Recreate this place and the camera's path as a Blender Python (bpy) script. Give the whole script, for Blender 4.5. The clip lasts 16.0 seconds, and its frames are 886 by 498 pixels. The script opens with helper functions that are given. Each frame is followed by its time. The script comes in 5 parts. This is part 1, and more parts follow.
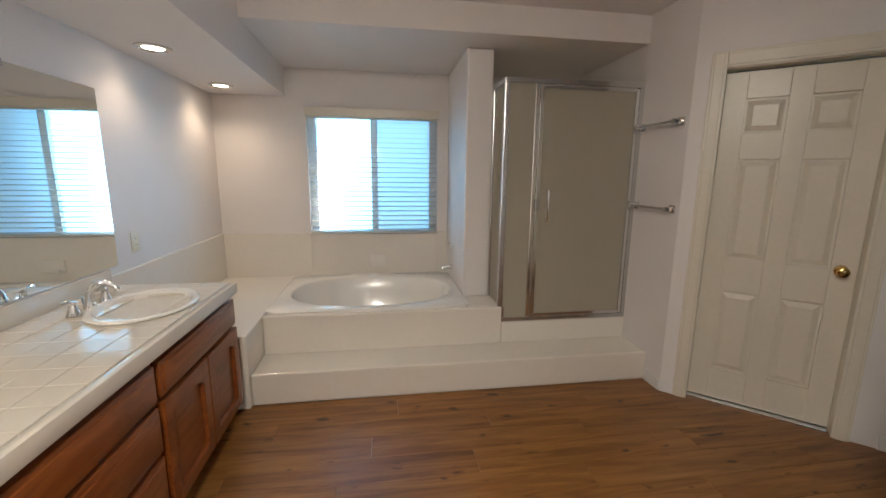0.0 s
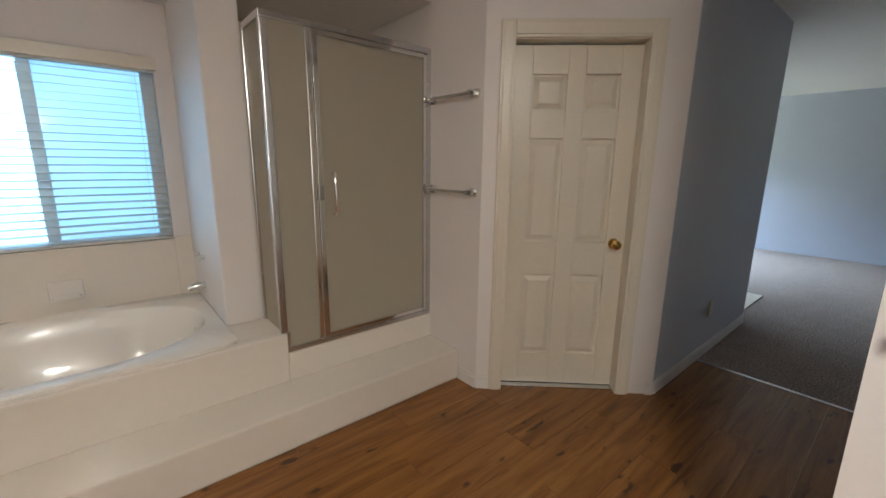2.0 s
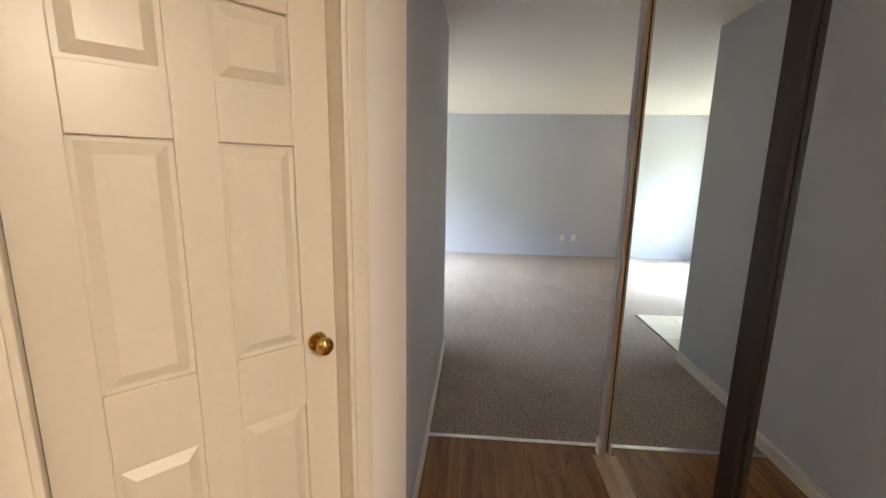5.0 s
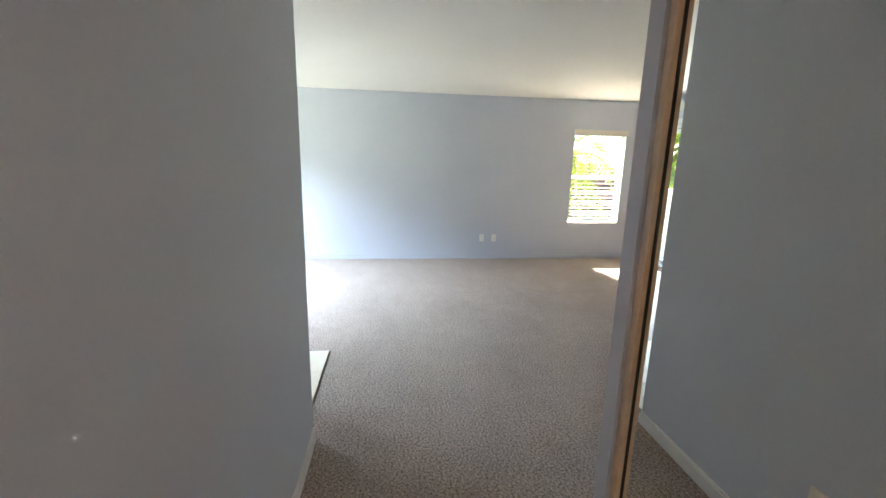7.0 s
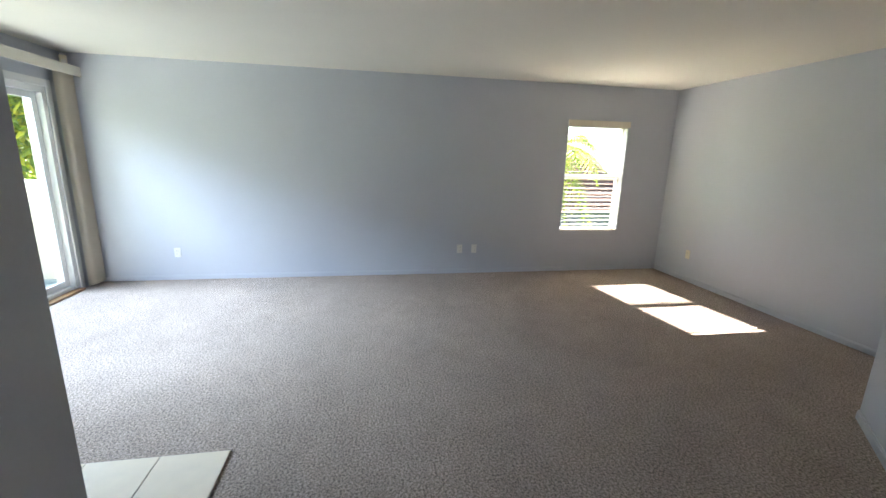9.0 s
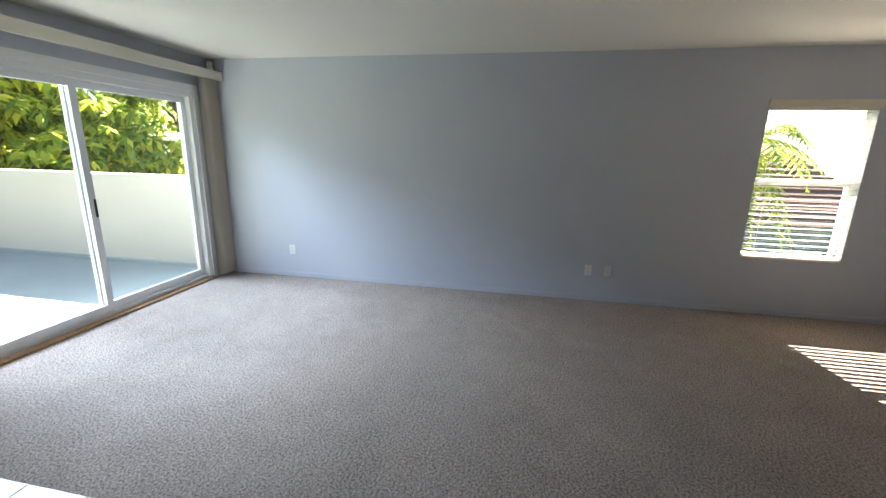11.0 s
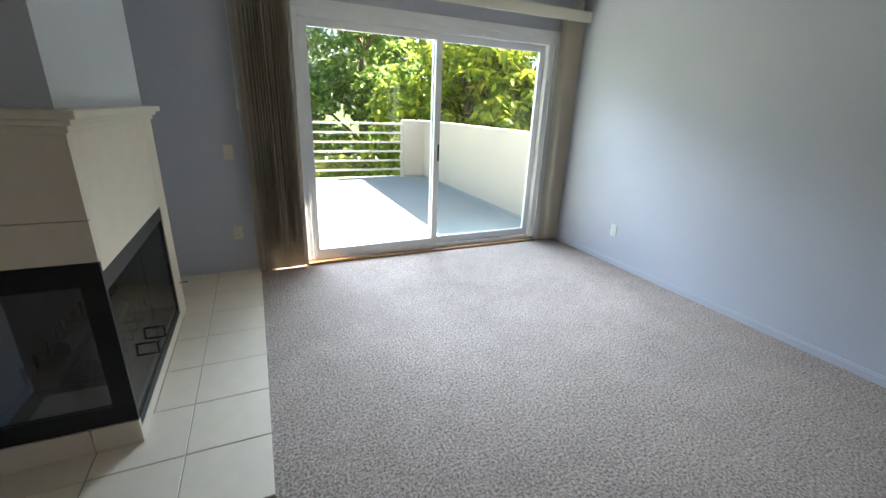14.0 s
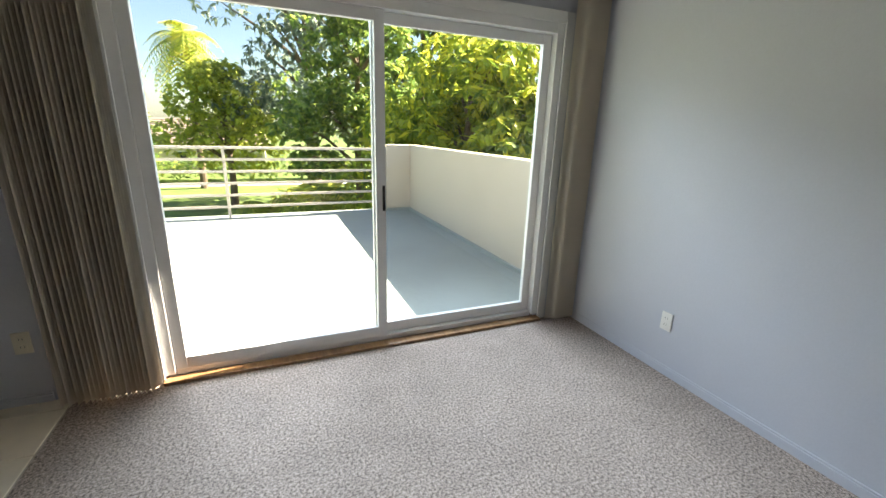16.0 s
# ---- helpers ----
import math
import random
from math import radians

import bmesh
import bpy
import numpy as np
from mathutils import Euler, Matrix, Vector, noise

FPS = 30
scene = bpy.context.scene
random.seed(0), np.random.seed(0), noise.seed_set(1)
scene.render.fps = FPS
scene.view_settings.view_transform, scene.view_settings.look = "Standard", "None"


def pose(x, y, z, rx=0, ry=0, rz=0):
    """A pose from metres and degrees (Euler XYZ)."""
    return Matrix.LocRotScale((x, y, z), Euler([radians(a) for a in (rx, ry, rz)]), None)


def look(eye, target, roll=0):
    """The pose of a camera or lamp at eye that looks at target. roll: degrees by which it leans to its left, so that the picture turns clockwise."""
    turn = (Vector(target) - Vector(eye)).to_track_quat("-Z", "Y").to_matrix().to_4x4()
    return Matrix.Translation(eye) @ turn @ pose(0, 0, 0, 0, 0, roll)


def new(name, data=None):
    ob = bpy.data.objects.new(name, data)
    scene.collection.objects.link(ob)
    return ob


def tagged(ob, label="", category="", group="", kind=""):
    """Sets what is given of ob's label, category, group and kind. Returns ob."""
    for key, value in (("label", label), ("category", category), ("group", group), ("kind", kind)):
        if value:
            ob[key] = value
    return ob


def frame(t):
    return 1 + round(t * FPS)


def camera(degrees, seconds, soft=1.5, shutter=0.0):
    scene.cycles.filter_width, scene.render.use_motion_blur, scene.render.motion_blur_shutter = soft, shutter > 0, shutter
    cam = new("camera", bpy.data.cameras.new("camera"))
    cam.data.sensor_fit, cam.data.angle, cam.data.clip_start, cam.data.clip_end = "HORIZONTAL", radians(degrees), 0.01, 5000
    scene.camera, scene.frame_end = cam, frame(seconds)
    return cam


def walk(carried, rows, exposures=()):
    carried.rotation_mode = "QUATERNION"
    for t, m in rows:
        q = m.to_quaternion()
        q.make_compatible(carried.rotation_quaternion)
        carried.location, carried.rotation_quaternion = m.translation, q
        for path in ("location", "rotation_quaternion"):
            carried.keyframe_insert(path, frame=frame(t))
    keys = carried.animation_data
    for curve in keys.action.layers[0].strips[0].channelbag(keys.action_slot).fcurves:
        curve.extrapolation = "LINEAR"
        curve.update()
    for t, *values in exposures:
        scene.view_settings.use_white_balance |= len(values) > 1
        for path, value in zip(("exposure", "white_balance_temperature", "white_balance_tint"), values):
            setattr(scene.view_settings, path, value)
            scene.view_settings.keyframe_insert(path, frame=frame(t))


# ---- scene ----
cam = camera(94.9, 16.0)
PATH = [
    (0, (0.16, 0.186, 1.433), (0.459, 2.131, 1.074), 0.6),
    (0.5, (0.2, 0.321, 1.423), (0.663, 2.231, 1.048), 0.7),
    (1, (0.25, 0.452, 1.411), (0.95, 2.283, 1.014), 0.9),
    (1.5, (0.299, 0.642, 1.402), (1.272, 2.34, 0.992), 0.9),
    (2, (0.333, 0.846, 1.394), (1.6, 2.338, 0.981), 0.7),
    (2.5, (0.441, 0.993, 1.402), (1.947, 2.238, 0.974), 0.5),
    (3, (0.603, 1.162, 1.434), (2.28, 2.161, 0.999), 0.3),
    (3.5, (0.766, 1.3, 1.437), (2.58, 2.032, 1.023), 0.4),
    (4, (0.982, 1.472, 1.459), (2.884, 1.957, 1.08), 0.5),
    (4.5, (1.21, 1.527, 1.469), (3.153, 1.827, 1.103), 0.8),
    (7, (2.677, 1.315, 1.51), (4.618, 1.073, 1.096), 1.4),
    (7.5, (2.985, 1.229, 1.532), (4.915, 0.917, 1.108), 1.6),
    (8, (3.261, 1.175, 1.541), (5.176, 0.803, 1.1), 1.6),
    (10.5, (4.424, 0.786, 1.562), (6.369, 0.77, 1.096), 0.8),
    (11, (4.596, 0.67, 1.563), (6.506, 1.026, 1.091), 1.2),
    (11.5, (4.774, 0.675, 1.569), (6.555, 1.428, 1.059), 1.7),
    (12, (5.001, 0.61, 1.581), (6.563, 1.731, 1.03), 1.8),
    (12.5, (5.198, 0.523, 1.517), (6.523, 1.904, 0.937), 2.4),
    (13, (5.415, 0.356, 1.508), (6.509, 1.911, 0.885), 2.5),
    (13.5, (5.628, 0.411, 1.441), (6.55, 2.065, 0.799), 2.4),
    (14, (5.861, 0.53, 1.423), (6.649, 2.248, 0.771), 2.2),
    (14.5, (6.147, 0.727, 1.414), (6.871, 2.477, 0.77), 2.0),
    (15, (6.436, 0.993, 1.393), (7.116, 2.767, 0.768), 1.7),
    (15.5, (6.656, 1.388, 1.421), (7.352, 3.164, 0.82), 1.7),
    (16, (6.851, 1.815, 1.425), (7.604, 3.582, 0.869), 1.7),
]
walk(cam, [(t, look(eye, target, roll)) for t, eye, target, roll in PATH],
     [(0.0, 3.4, 5700, 8), (2.0, 3.5, 5700, 8), (3.0, 3.85, 6000, 9), (4.5, 4.4, 6700, 12), (6.0, 4.9, 6300, 10), (8.0, 4.6, 6100, 9), (10.5, 3.5, 6100, 10), (13.0, 3.5, 6200, 10), (14.5, 3.35, 6400, 10), (16.0, 2.9, 6900, 11)])

# ---- light ----
world = bpy.data.worlds.new("sky")
scene.world = world
world.use_nodes = True
wn = world.node_tree.nodes
sky = wn.new("ShaderNodeTexSky")
sky.sky_type = 'NISHITA'
sky.sun_disc = False
SUN_ELEVATION, SUN_AZIMUTH = radians(40), math.atan2(1.18, 0.14)
sky.sun_elevation, sky.sun_rotation = SUN_ELEVATION, SUN_AZIMUTH
world.node_tree.links.new(sky.outputs[0], wn["Background"].inputs[0])
wn["Background"].inputs[1].default_value = 0.037


def lamp(name, kind, energy, m, colour=(1, 1, 1), size=None, size_y=None):
    data = bpy.data.lights.new(name, kind)
    data.energy, data.color = energy, colour
    if kind == 'AREA':
        data.shape, data.size, data.size_y = 'RECTANGLE', size, size_y or size
    ob = new(name, data)
    ob.matrix_world = m
    return ob


sun = lamp("sun", 'SUN', 5.0, look((11.8, 1.4, 10), (0, 0, 0)), (1.0, 0.89, 0.74))
sun.data.angle = radians(0.35)
# area lamp added outside the frosted bathroom window in place of open-sky daylight
lamp("window_daylight_lamp", 'AREA', 4.0, look((0.1, 4.9, 1.42), (0.1, 4.0, 1.42)), (0.28, 0.66, 1.0), 1.4, 1.3)

# unseen area lamp added above the balcony, brightening the bedroom through the sliding door
slider_fill = lamp("balcony_fill_lamp", 'AREA', 36.0, look((7.2, 7.0, 3.75), (7.1, 2.0, 1.3)), (0.66, 0.82, 1.0), 4.0, 1.7)
slider_fill.data.spread = radians(90)

# ---- materials ----
def material(name, colour, rough=0.5, metal=0.0, grain=None, amount=0.08, scale=40.0, bump=0.0, bump_scale=200.0, coat=0.0, spec=0.5):
    """A surface with slow mottling, fine grain and relief."""
    m = bpy.data.materials.new(name)
    m.use_nodes = True
    n, l = m.node_tree.nodes, m.node_tree.links
    b = n["Principled BSDF"]
    b.inputs["Roughness"].default_value, b.inputs["Metallic"].default_value = rough, metal
    b.inputs["Coat Weight"].default_value = coat
    b.inputs["Specular IOR Level"].default_value = spec
    co = n.new("ShaderNodeTexCoord")
    a, c = n.new("ShaderNodeTexNoise"), n.new("ShaderNodeTexNoise")
    a.inputs["Scale"].default_value, c.inputs["Scale"].default_value = 1.7, scale
    a.inputs["Detail"].default_value, c.inputs["Detail"].default_value = 3, 4
    l.new(co.outputs["Object"], a.inputs["Vector"]), l.new(co.outputs["Object"], c.inputs["Vector"])
    mix = n.new("ShaderNodeMath")
    mix.operation = 'ADD'
    l.new(a.outputs["Fac"], mix.inputs[0]), l.new(c.outputs["Fac"], mix.inputs[1])
    ramp = n.new("ShaderNodeMapRange")
    ramp.inputs["From Min"].default_value, ramp.inputs["From Max"].default_value = 0.7, 1.3
    ramp.inputs["To Min"].default_value, ramp.inputs["To Max"].default_value = 1 - amount, 1 + amount
    l.new(mix.outputs[0], ramp.inputs["Value"])
    mul = n.new("ShaderNodeMix")
    mul.data_type, mul.blend_type = 'RGBA', 'MULTIPLY'
    mul.inputs["Factor"].default_value = 1.0
    mul.inputs["A"].default_value = (*colour, 1)
    l.new(ramp.outputs[0], mul.inputs["B"])
    l.new(mul.outputs["Result"], b.inputs["Base Color"])
    rr = n.new("ShaderNodeMapRange")
    rr.inputs["To Min"].default_value, rr.inputs["To Max"].default_value = max(0.02, rough - 0.06), min(1, rough + 0.06)
    l.new(c.outputs["Fac"], rr.inputs["Value"]), l.new(rr.outputs[0], b.inputs["Roughness"])
    if bump:
        d, bp = n.new("ShaderNodeTexNoise"), n.new("ShaderNodeBump")
        d.inputs["Scale"].default_value, d.inputs["Detail"].default_value = bump_scale, 3
        bp.inputs["Strength"].default_value, bp.inputs["Distance"].default_value = bump, 0.004
        l.new(co.outputs["Object"], d.inputs["Vector"]), l.new(d.outputs["Fac"], bp.inputs["Height"])
        l.new(bp.outputs[0], b.inputs["Normal"])
    return m


def glass(name, colour=(1, 1, 1), rough=0.0, ior=1.45):
    m = bpy.data.materials.new(name)
    m.use_nodes = True
    b = m.node_tree.nodes["Principled BSDF"]
    b.inputs["Base Color"].default_value = (*colour, 1)
    b.inputs["Roughness"].default_value, b.inputs["Transmission Weight"].default_value, b.inputs["IOR"].default_value = rough, 1.0, ior
    return m


def veil(name, colour, share):
    """A thin gauze or tinted pane: part of the light passes straight through."""
    m = bpy.data.materials.new(name)
    m.use_nodes = True
    n, l = m.node_tree.nodes, m.node_tree.links
    b, t, mix = n["Principled BSDF"], n.new("ShaderNodeBsdfTransparent"), n.new("ShaderNodeMixShader")
    b.inputs["Base Color"].default_value = (*colour, 1)
    mix.inputs[0].default_value = share
    l.new(t.outputs[0], mix.inputs[1]), l.new(b.outputs[0], mix.inputs[2])
    l.new(mix.outputs[0], n["Material Output"].inputs[0])
    return m


def thin_pane(name, colour, gloss):
    """A thin clear pane: light passes straight through, a small share is mirrored."""
    m = bpy.data.materials.new(name)
    m.use_nodes = True
    n, l = m.node_tree.nodes, m.node_tree.links
    t, g, mix = n.new("ShaderNodeBsdfTransparent"), n.new("ShaderNodeBsdfGlossy"), n.new("ShaderNodeMixShader")
    t.inputs["Color"].default_value = (*colour, 1)
    g.inputs["Roughness"].default_value = 0.0
    mix.inputs[0].default_value = gloss
    l.new(t.outputs[0], mix.inputs[1]), l.new(g.outputs[0], mix.inputs[2])
    l.new(mix.outputs[0], n["Material Output"].inputs[0])
    return m


def wood_floor():
    m = material("vinyl_plank", (0.20, 0.085, 0.03), 0.34, amount=0.1, scale=60, coat=0.0)
    n, l = m.node_tree.nodes, m.node_tree.links
    b = n["Principled BSDF"]
    co = [x for x in n if x.type == 'TEX_COORD'][0]
    info = n.new("ShaderNodeObjectInfo")
    off = n.new("ShaderNodeVectorMath")
    off.operation = 'MULTIPLY_ADD'
    off.inputs[1].default_value = (1, 1, 1)
    comb = n.new("ShaderNodeMath")
    comb.operation = 'MULTIPLY'
    comb.inputs[1].default_value = 37.0
    l.new(info.outputs["Random"], comb.inputs[0])
    l.new(co.outputs["Object"], off.inputs[0]), l.new(comb.outputs[0], off.inputs[2])
    mp = n.new("ShaderNodeMapping")
    mp.inputs["Scale"].default_value = (1.1, 13.0, 1.0)
    l.new(off.outputs[0], mp.inputs[0])
    g = n.new("ShaderNodeTexNoise")
    g.inputs["Scale"].default_value, g.inputs["Detail"].default_value, g.inputs["Roughness"].default_value, g.inputs["Distortion"].default_value = 1.6, 8, 0.62, 0.6
    l.new(mp.outputs[0], g.inputs["Vector"])
    ramp = n.new("ShaderNodeValToRGB")
    e = ramp.color_ramp.elements
    e[0].position, e[0].color = 0.25, (0.085, 0.028, 0.005, 1)
    e[1].position, e[1].color = 0.72, (0.36, 0.165, 0.040, 1)
    k = ramp.color_ramp.elements.new(0.46)
    k.color = (0.22, 0.09, 0.019, 1)
    l.new(g.outputs["Fac"], ramp.inputs[0])
    mp2 = n.new("ShaderNodeMapping")
    mp2.inputs["Scale"].default_value = (5.0, 13.0, 1.0)
    l.new(off.outputs[0], mp2.inputs[0])
    kn = n.new("ShaderNodeTexNoise")
    kn.inputs["Scale"].default_value, kn.inputs["Detail"].default_value = 1.3, 2
    l.new(mp2.outputs[0], kn.inputs["Vector"])
    kr = n.new("ShaderNodeMapRange")
    kr.inputs["From Min"].default_value, kr.inputs["From Max"].default_value = 0.66, 0.74
    kr.inputs["To Min"].default_value, kr.inputs["To Max"].default_value = 0.0, 0.85
    l.new(kn.outputs["Fac"], kr.inputs["Value"])
    mk = n.new("ShaderNodeMix")
    mk.data_type = 'RGBA'
    mk.inputs["B"].default_value = (0.03, 0.011, 0.005, 1)
    l.new(kr.outputs[0], mk.inputs["Factor"]), l.new(ramp.outputs[0], mk.inputs["A"])
    l.new(mk.outputs["Result"], b.inputs["Base Color"])
    return m


def carpet():
    m = material("carpet_pile", (0.365, 0.30, 0.262), 0.95, amount=0.1, scale=6, spec=0.1)
    n, l = m.node_tree.nodes, m.node_tree.links
    b = n["Principled BSDF"]
    co = [x for x in n if x.type == 'TEX_COORD'][0]
    mul = [x for x in n if x.type == 'MIX'][0]
    w = n.new("ShaderNodeTexNoise")
    w.inputs["Scale"].default_value, w.inputs["Detail"].default_value, w.inputs["Roughness"].default_value = 82, 6, 0.84
    l.new(co.outputs["Object"], w.inputs["Vector"])
    r = n.new("ShaderNodeMapRange")
    r.inputs["From Min"].default_value, r.inputs["From Max"].default_value = 0.41, 0.59
    r.inputs["To Min"].default_value, r.inputs["To Max"].default_value = 0.35, 1.65
    l.new(w.outputs["Fac"], r.inputs["Value"])
    m2 = n.new("ShaderNodeMix")
    m2.data_type, m2.blend_type = 'RGBA', 'MULTIPLY'
    m2.inputs["Factor"].default_value = 1.0
    l.new(mul.outputs["Result"], m2.inputs["A"]), l.new(r.outputs[0], m2.inputs["B"])
    l.new(m2.outputs["Result"], b.inputs["Base Color"])
    bp = n.new("ShaderNodeBump")
    bp.inputs["Strength"].default_value, bp.inputs["Distance"].default_value = 0.7, 0.006
    l.new(w.outputs["Fac"], bp.inputs["Height"]), l.new(bp.outputs[0], b.inputs["Normal"])
    return m


def cabinet_wood(name, dark, light):
    m = material(name, light, 0.32, amount=0.1, scale=30)
    n, l = m.node_tree.nodes, m.node_tree.links
    b = n["Principled BSDF"]
    co = [x for x in n if x.type == 'TEX_COORD'][0]
    mp, g, ramp = n.new("ShaderNodeMapping"), n.new("ShaderNodeTexNoise"), n.new("ShaderNodeValToRGB")
    mp.inputs["Scale"].default_value = (14, 2.0, 14)
    g.inputs["Scale"].default_value, g.inputs["Detail"].default_value, g.inputs["Distortion"].default_value = 2.2, 6, 0.8
    l.new(co.outputs["Object"], mp.inputs[0]), l.new(mp.outputs[0], g.inputs["Vector"]), l.new(g.outputs["Fac"], ramp.inputs[0])
    e = ramp.color_ramp.elements
    e[0].position, e[0].color = 0.3, (*dark, 1)
    e[1].position, e[1].color = 0.7, (*light, 1)
    l.new(ramp.outputs[0], b.inputs["Base Color"])
    return m


WHITE = material("bath_paint", (0.80, 0.755, 0.73), 0.55, amount=0.02, scale=90, bump=0.12, bump_scale=120)
GREY = material("blue_grey_paint", (0.55, 0.57, 0.635), 0.6, amount=0.025, scale=90, bump=0.15, bump_scale=110)
CEIL = material("ceiling_paint", (0.78, 0.75, 0.68), 0.8, amount=0.02, scale=60, bump=0.2, bump_scale=90)
TRIM = material("trim_enamel", (0.82, 0.80, 0.77), 0.3, amount=0.02)
CREAM = material("cream_enamel", (0.74, 0.68, 0.57), 0.32, amount=0.03)
TILE = material("bath_tile", (0.80, 0.745, 0.665), 0.16, amount=0.02, scale=25, bump=0.05, bump_scale=14)
COUNTER = material("counter_tile", (0.70, 0.63, 0.53), 0.07, amount=0.02, scale=25, bump=0.25, bump_scale=10)
GROUT = material("pale_grout", (0.66, 0.62, 0.56), 0.8, amount=0.06)
HEARTH = material("hearth_tile", (0.78, 0.69, 0.56), 0.33, amount=0.05, scale=12, bump=0.03)
HGROUT = material("hearth_grout", (0.42, 0.37, 0.31), 0.85)
PORCELAIN = material("porcelain", (0.84, 0.80, 0.74), 0.24, amount=0.01, coat=0.4)
CHROME = material("chrome", (0.80, 0.80, 0.80), 0.12, 1.0, amount=0.03)
SATIN = material("satin_aluminium", (0.62, 0.62, 0.62), 0.25, 1.0, amount=0.05)
BRASS = material("brass", (0.62, 0.40, 0.13), 0.16, 1.0, amount=0.08)
BLACK = material("black_metal", (0.006, 0.006, 0.006), 0.55, amount=0.1)
BRONZE = material("bronze_frame", (0.022, 0.011, 0.007), 0.35, 0.1, amount=0.15)
WOODTRIM = material("tan_frame", (0.56, 0.42, 0.29), 0.4, amount=0.1)
VINYL = material("white_vinyl", (0.80, 0.80, 0.80), 0.35, amount=0.02)
BLIND = material("vane_fabric", (0.78, 0.735, 0.66), 0.7, amount=0.05, scale=120, bump=0.1, bump_scale=300)
SLAT = material("blind_slat", (0.80, 0.78, 0.72), 0.45, amount=0.02)
PLATE = material("cream_plastic", (0.78, 0.73, 0.60), 0.35, amount=0.02)
WPLATE = material("white_plastic", (0.82, 0.81, 0.78), 0.35, amount=0.02)
STUCCO = material("white_stucco", (0.58, 0.51, 0.42), 0.9, amount=0.04, scale=25, bump=0.5, bump_scale=160)
DECK = material("deck_coating", (0.33, 0.36, 0.345), 0.75, amount=0.07, scale=18, bump=0.25, bump_scale=220)
MIRROR = material("mirror_silver", (0.88, 0.90, 0.88), 0.0, 1.0, amount=0.0)
MIRROR.node_tree.nodes["Principled BSDF"].inputs["Roughness"].default_value = 0.0
for link in list(MIRROR.node_tree.nodes["Principled BSDF"].inputs["Roughness"].links):
    MIRROR.node_tree.links.remove(link)
CLEAR = thin_pane("clear_glass", (0.97, 1.0, 0.99), 0.05)
FIREGLASS = thin_pane("fire_glass", (0.62, 0.64, 0.65), 0.17)
SCREEN = veil("insect_screen", (0.10, 0.16, 0.24), 0.5)
PLANK, CARPET = wood_floor(), carpet()
CABINET = cabinet_wood("cabinet_cherry", (0.15, 0.036, 0.007), (0.27, 0.078, 0.014))
SILLWOOD = cabinet_wood("sill_oak", (0.22, 0.11, 0.05), (0.42, 0.25, 0.12))


BULB = bpy.data.materials.new("bulb_glow")
BULB.use_nodes = True
BULB.node_tree.nodes["Principled BSDF"].inputs["Emission Color"].default_value = (1.0, 0.8, 0.55, 1)
BULB.node_tree.nodes["Principled BSDF"].inputs["Emission Strength"].default_value = 1.5
BLINDHEAD = material("valance_vinyl", (0.70, 0.66, 0.57), 0.5, amount=0.03)
FIREBRICK = material("refractory", (0.32, 0.31, 0.30), 0.9, amount=0.15)
BARK = material("bark", (0.16, 0.11, 0.075), 0.9, amount=0.35, scale=12, bump=0.6, bump_scale=30)
RAILPAINT = material("rail_paint", (0.62, 0.54, 0.47), 0.45, amount=0.05)
BRICK = material("brick_red", (0.33, 0.17, 0.12), 0.9, amount=0.2, scale=8)
ROOF = material("roof_tile_brown", (0.26, 0.20, 0.17), 0.85, amount=0.2, scale=5)
ROOF_RED = material("roof_tile_red", (0.16, 0.08, 0.06), 0.85, amount=0.2, scale=5)
GRASS = material("lawn", (0.11, 0.16, 0.03), 0.9, amount=0.35, scale=0.6, bump=0.6, bump_scale=40)


def foliage(name, dark, light, tips):
    """Leaf colours that vary from leaf to leaf."""
    m = bpy.data.materials.new(name)
    m.use_nodes = True
    n, l = m.node_tree.nodes, m.node_tree.links
    b, geo, ramp = n["Principled BSDF"], n.new("ShaderNodeNewGeometry"), n.new("ShaderNodeValToRGB")
    e = ramp.color_ramp.elements
    e[0].position, e[0].color = 0.0, (*dark, 1)
    e[1].position, e[1].color = 1.0, (*tips, 1)
    k = e.new(0.6)
    k.color = (*light, 1)
    l.new(geo.outputs["Random Per Island"], ramp.inputs[0])
    l.new(ramp.outputs[0], b.inputs["Base Color"])
    b.inputs["Roughness"].default_value = 0.5
    tr, mix = n.new("ShaderNodeBsdfTranslucent"), n.new("ShaderNodeMixShader")
    l.new(ramp.outputs[0], tr.inputs["Color"])
    mix.inputs[0].default_value = 0.6
    l.new(b.outputs[0], mix.inputs[1]), l.new(tr.outputs[0], mix.inputs[2]), l.new(mix.outputs[0], n["Material Output"].inputs[0])
    return m


LEAF_GOLD = foliage("gold_leaf", (0.140, 0.224, 0.042), (0.434, 0.504, 0.077), (0.850, 0.770, 0.098))
LEAF_MID = foliage("green_leaf", (0.092, 0.161, 0.050), (0.266, 0.378, 0.098), (0.532, 0.588, 0.126))
LEAF_LIGHT = foliage("light_leaf", (0.280, 0.350, 0.070), (0.560, 0.602, 0.126), (0.850, 0.812, 0.182))
LEAF_BLUE = foliage("grey_leaf", (0.126, 0.175, 0.140), (0.280, 0.350, 0.280), (0.476, 0.504, 0.378))
FROND = foliage("frond", (0.168, 0.252, 0.042), (0.406, 0.476, 0.084), (0.728, 0.644, 0.140))


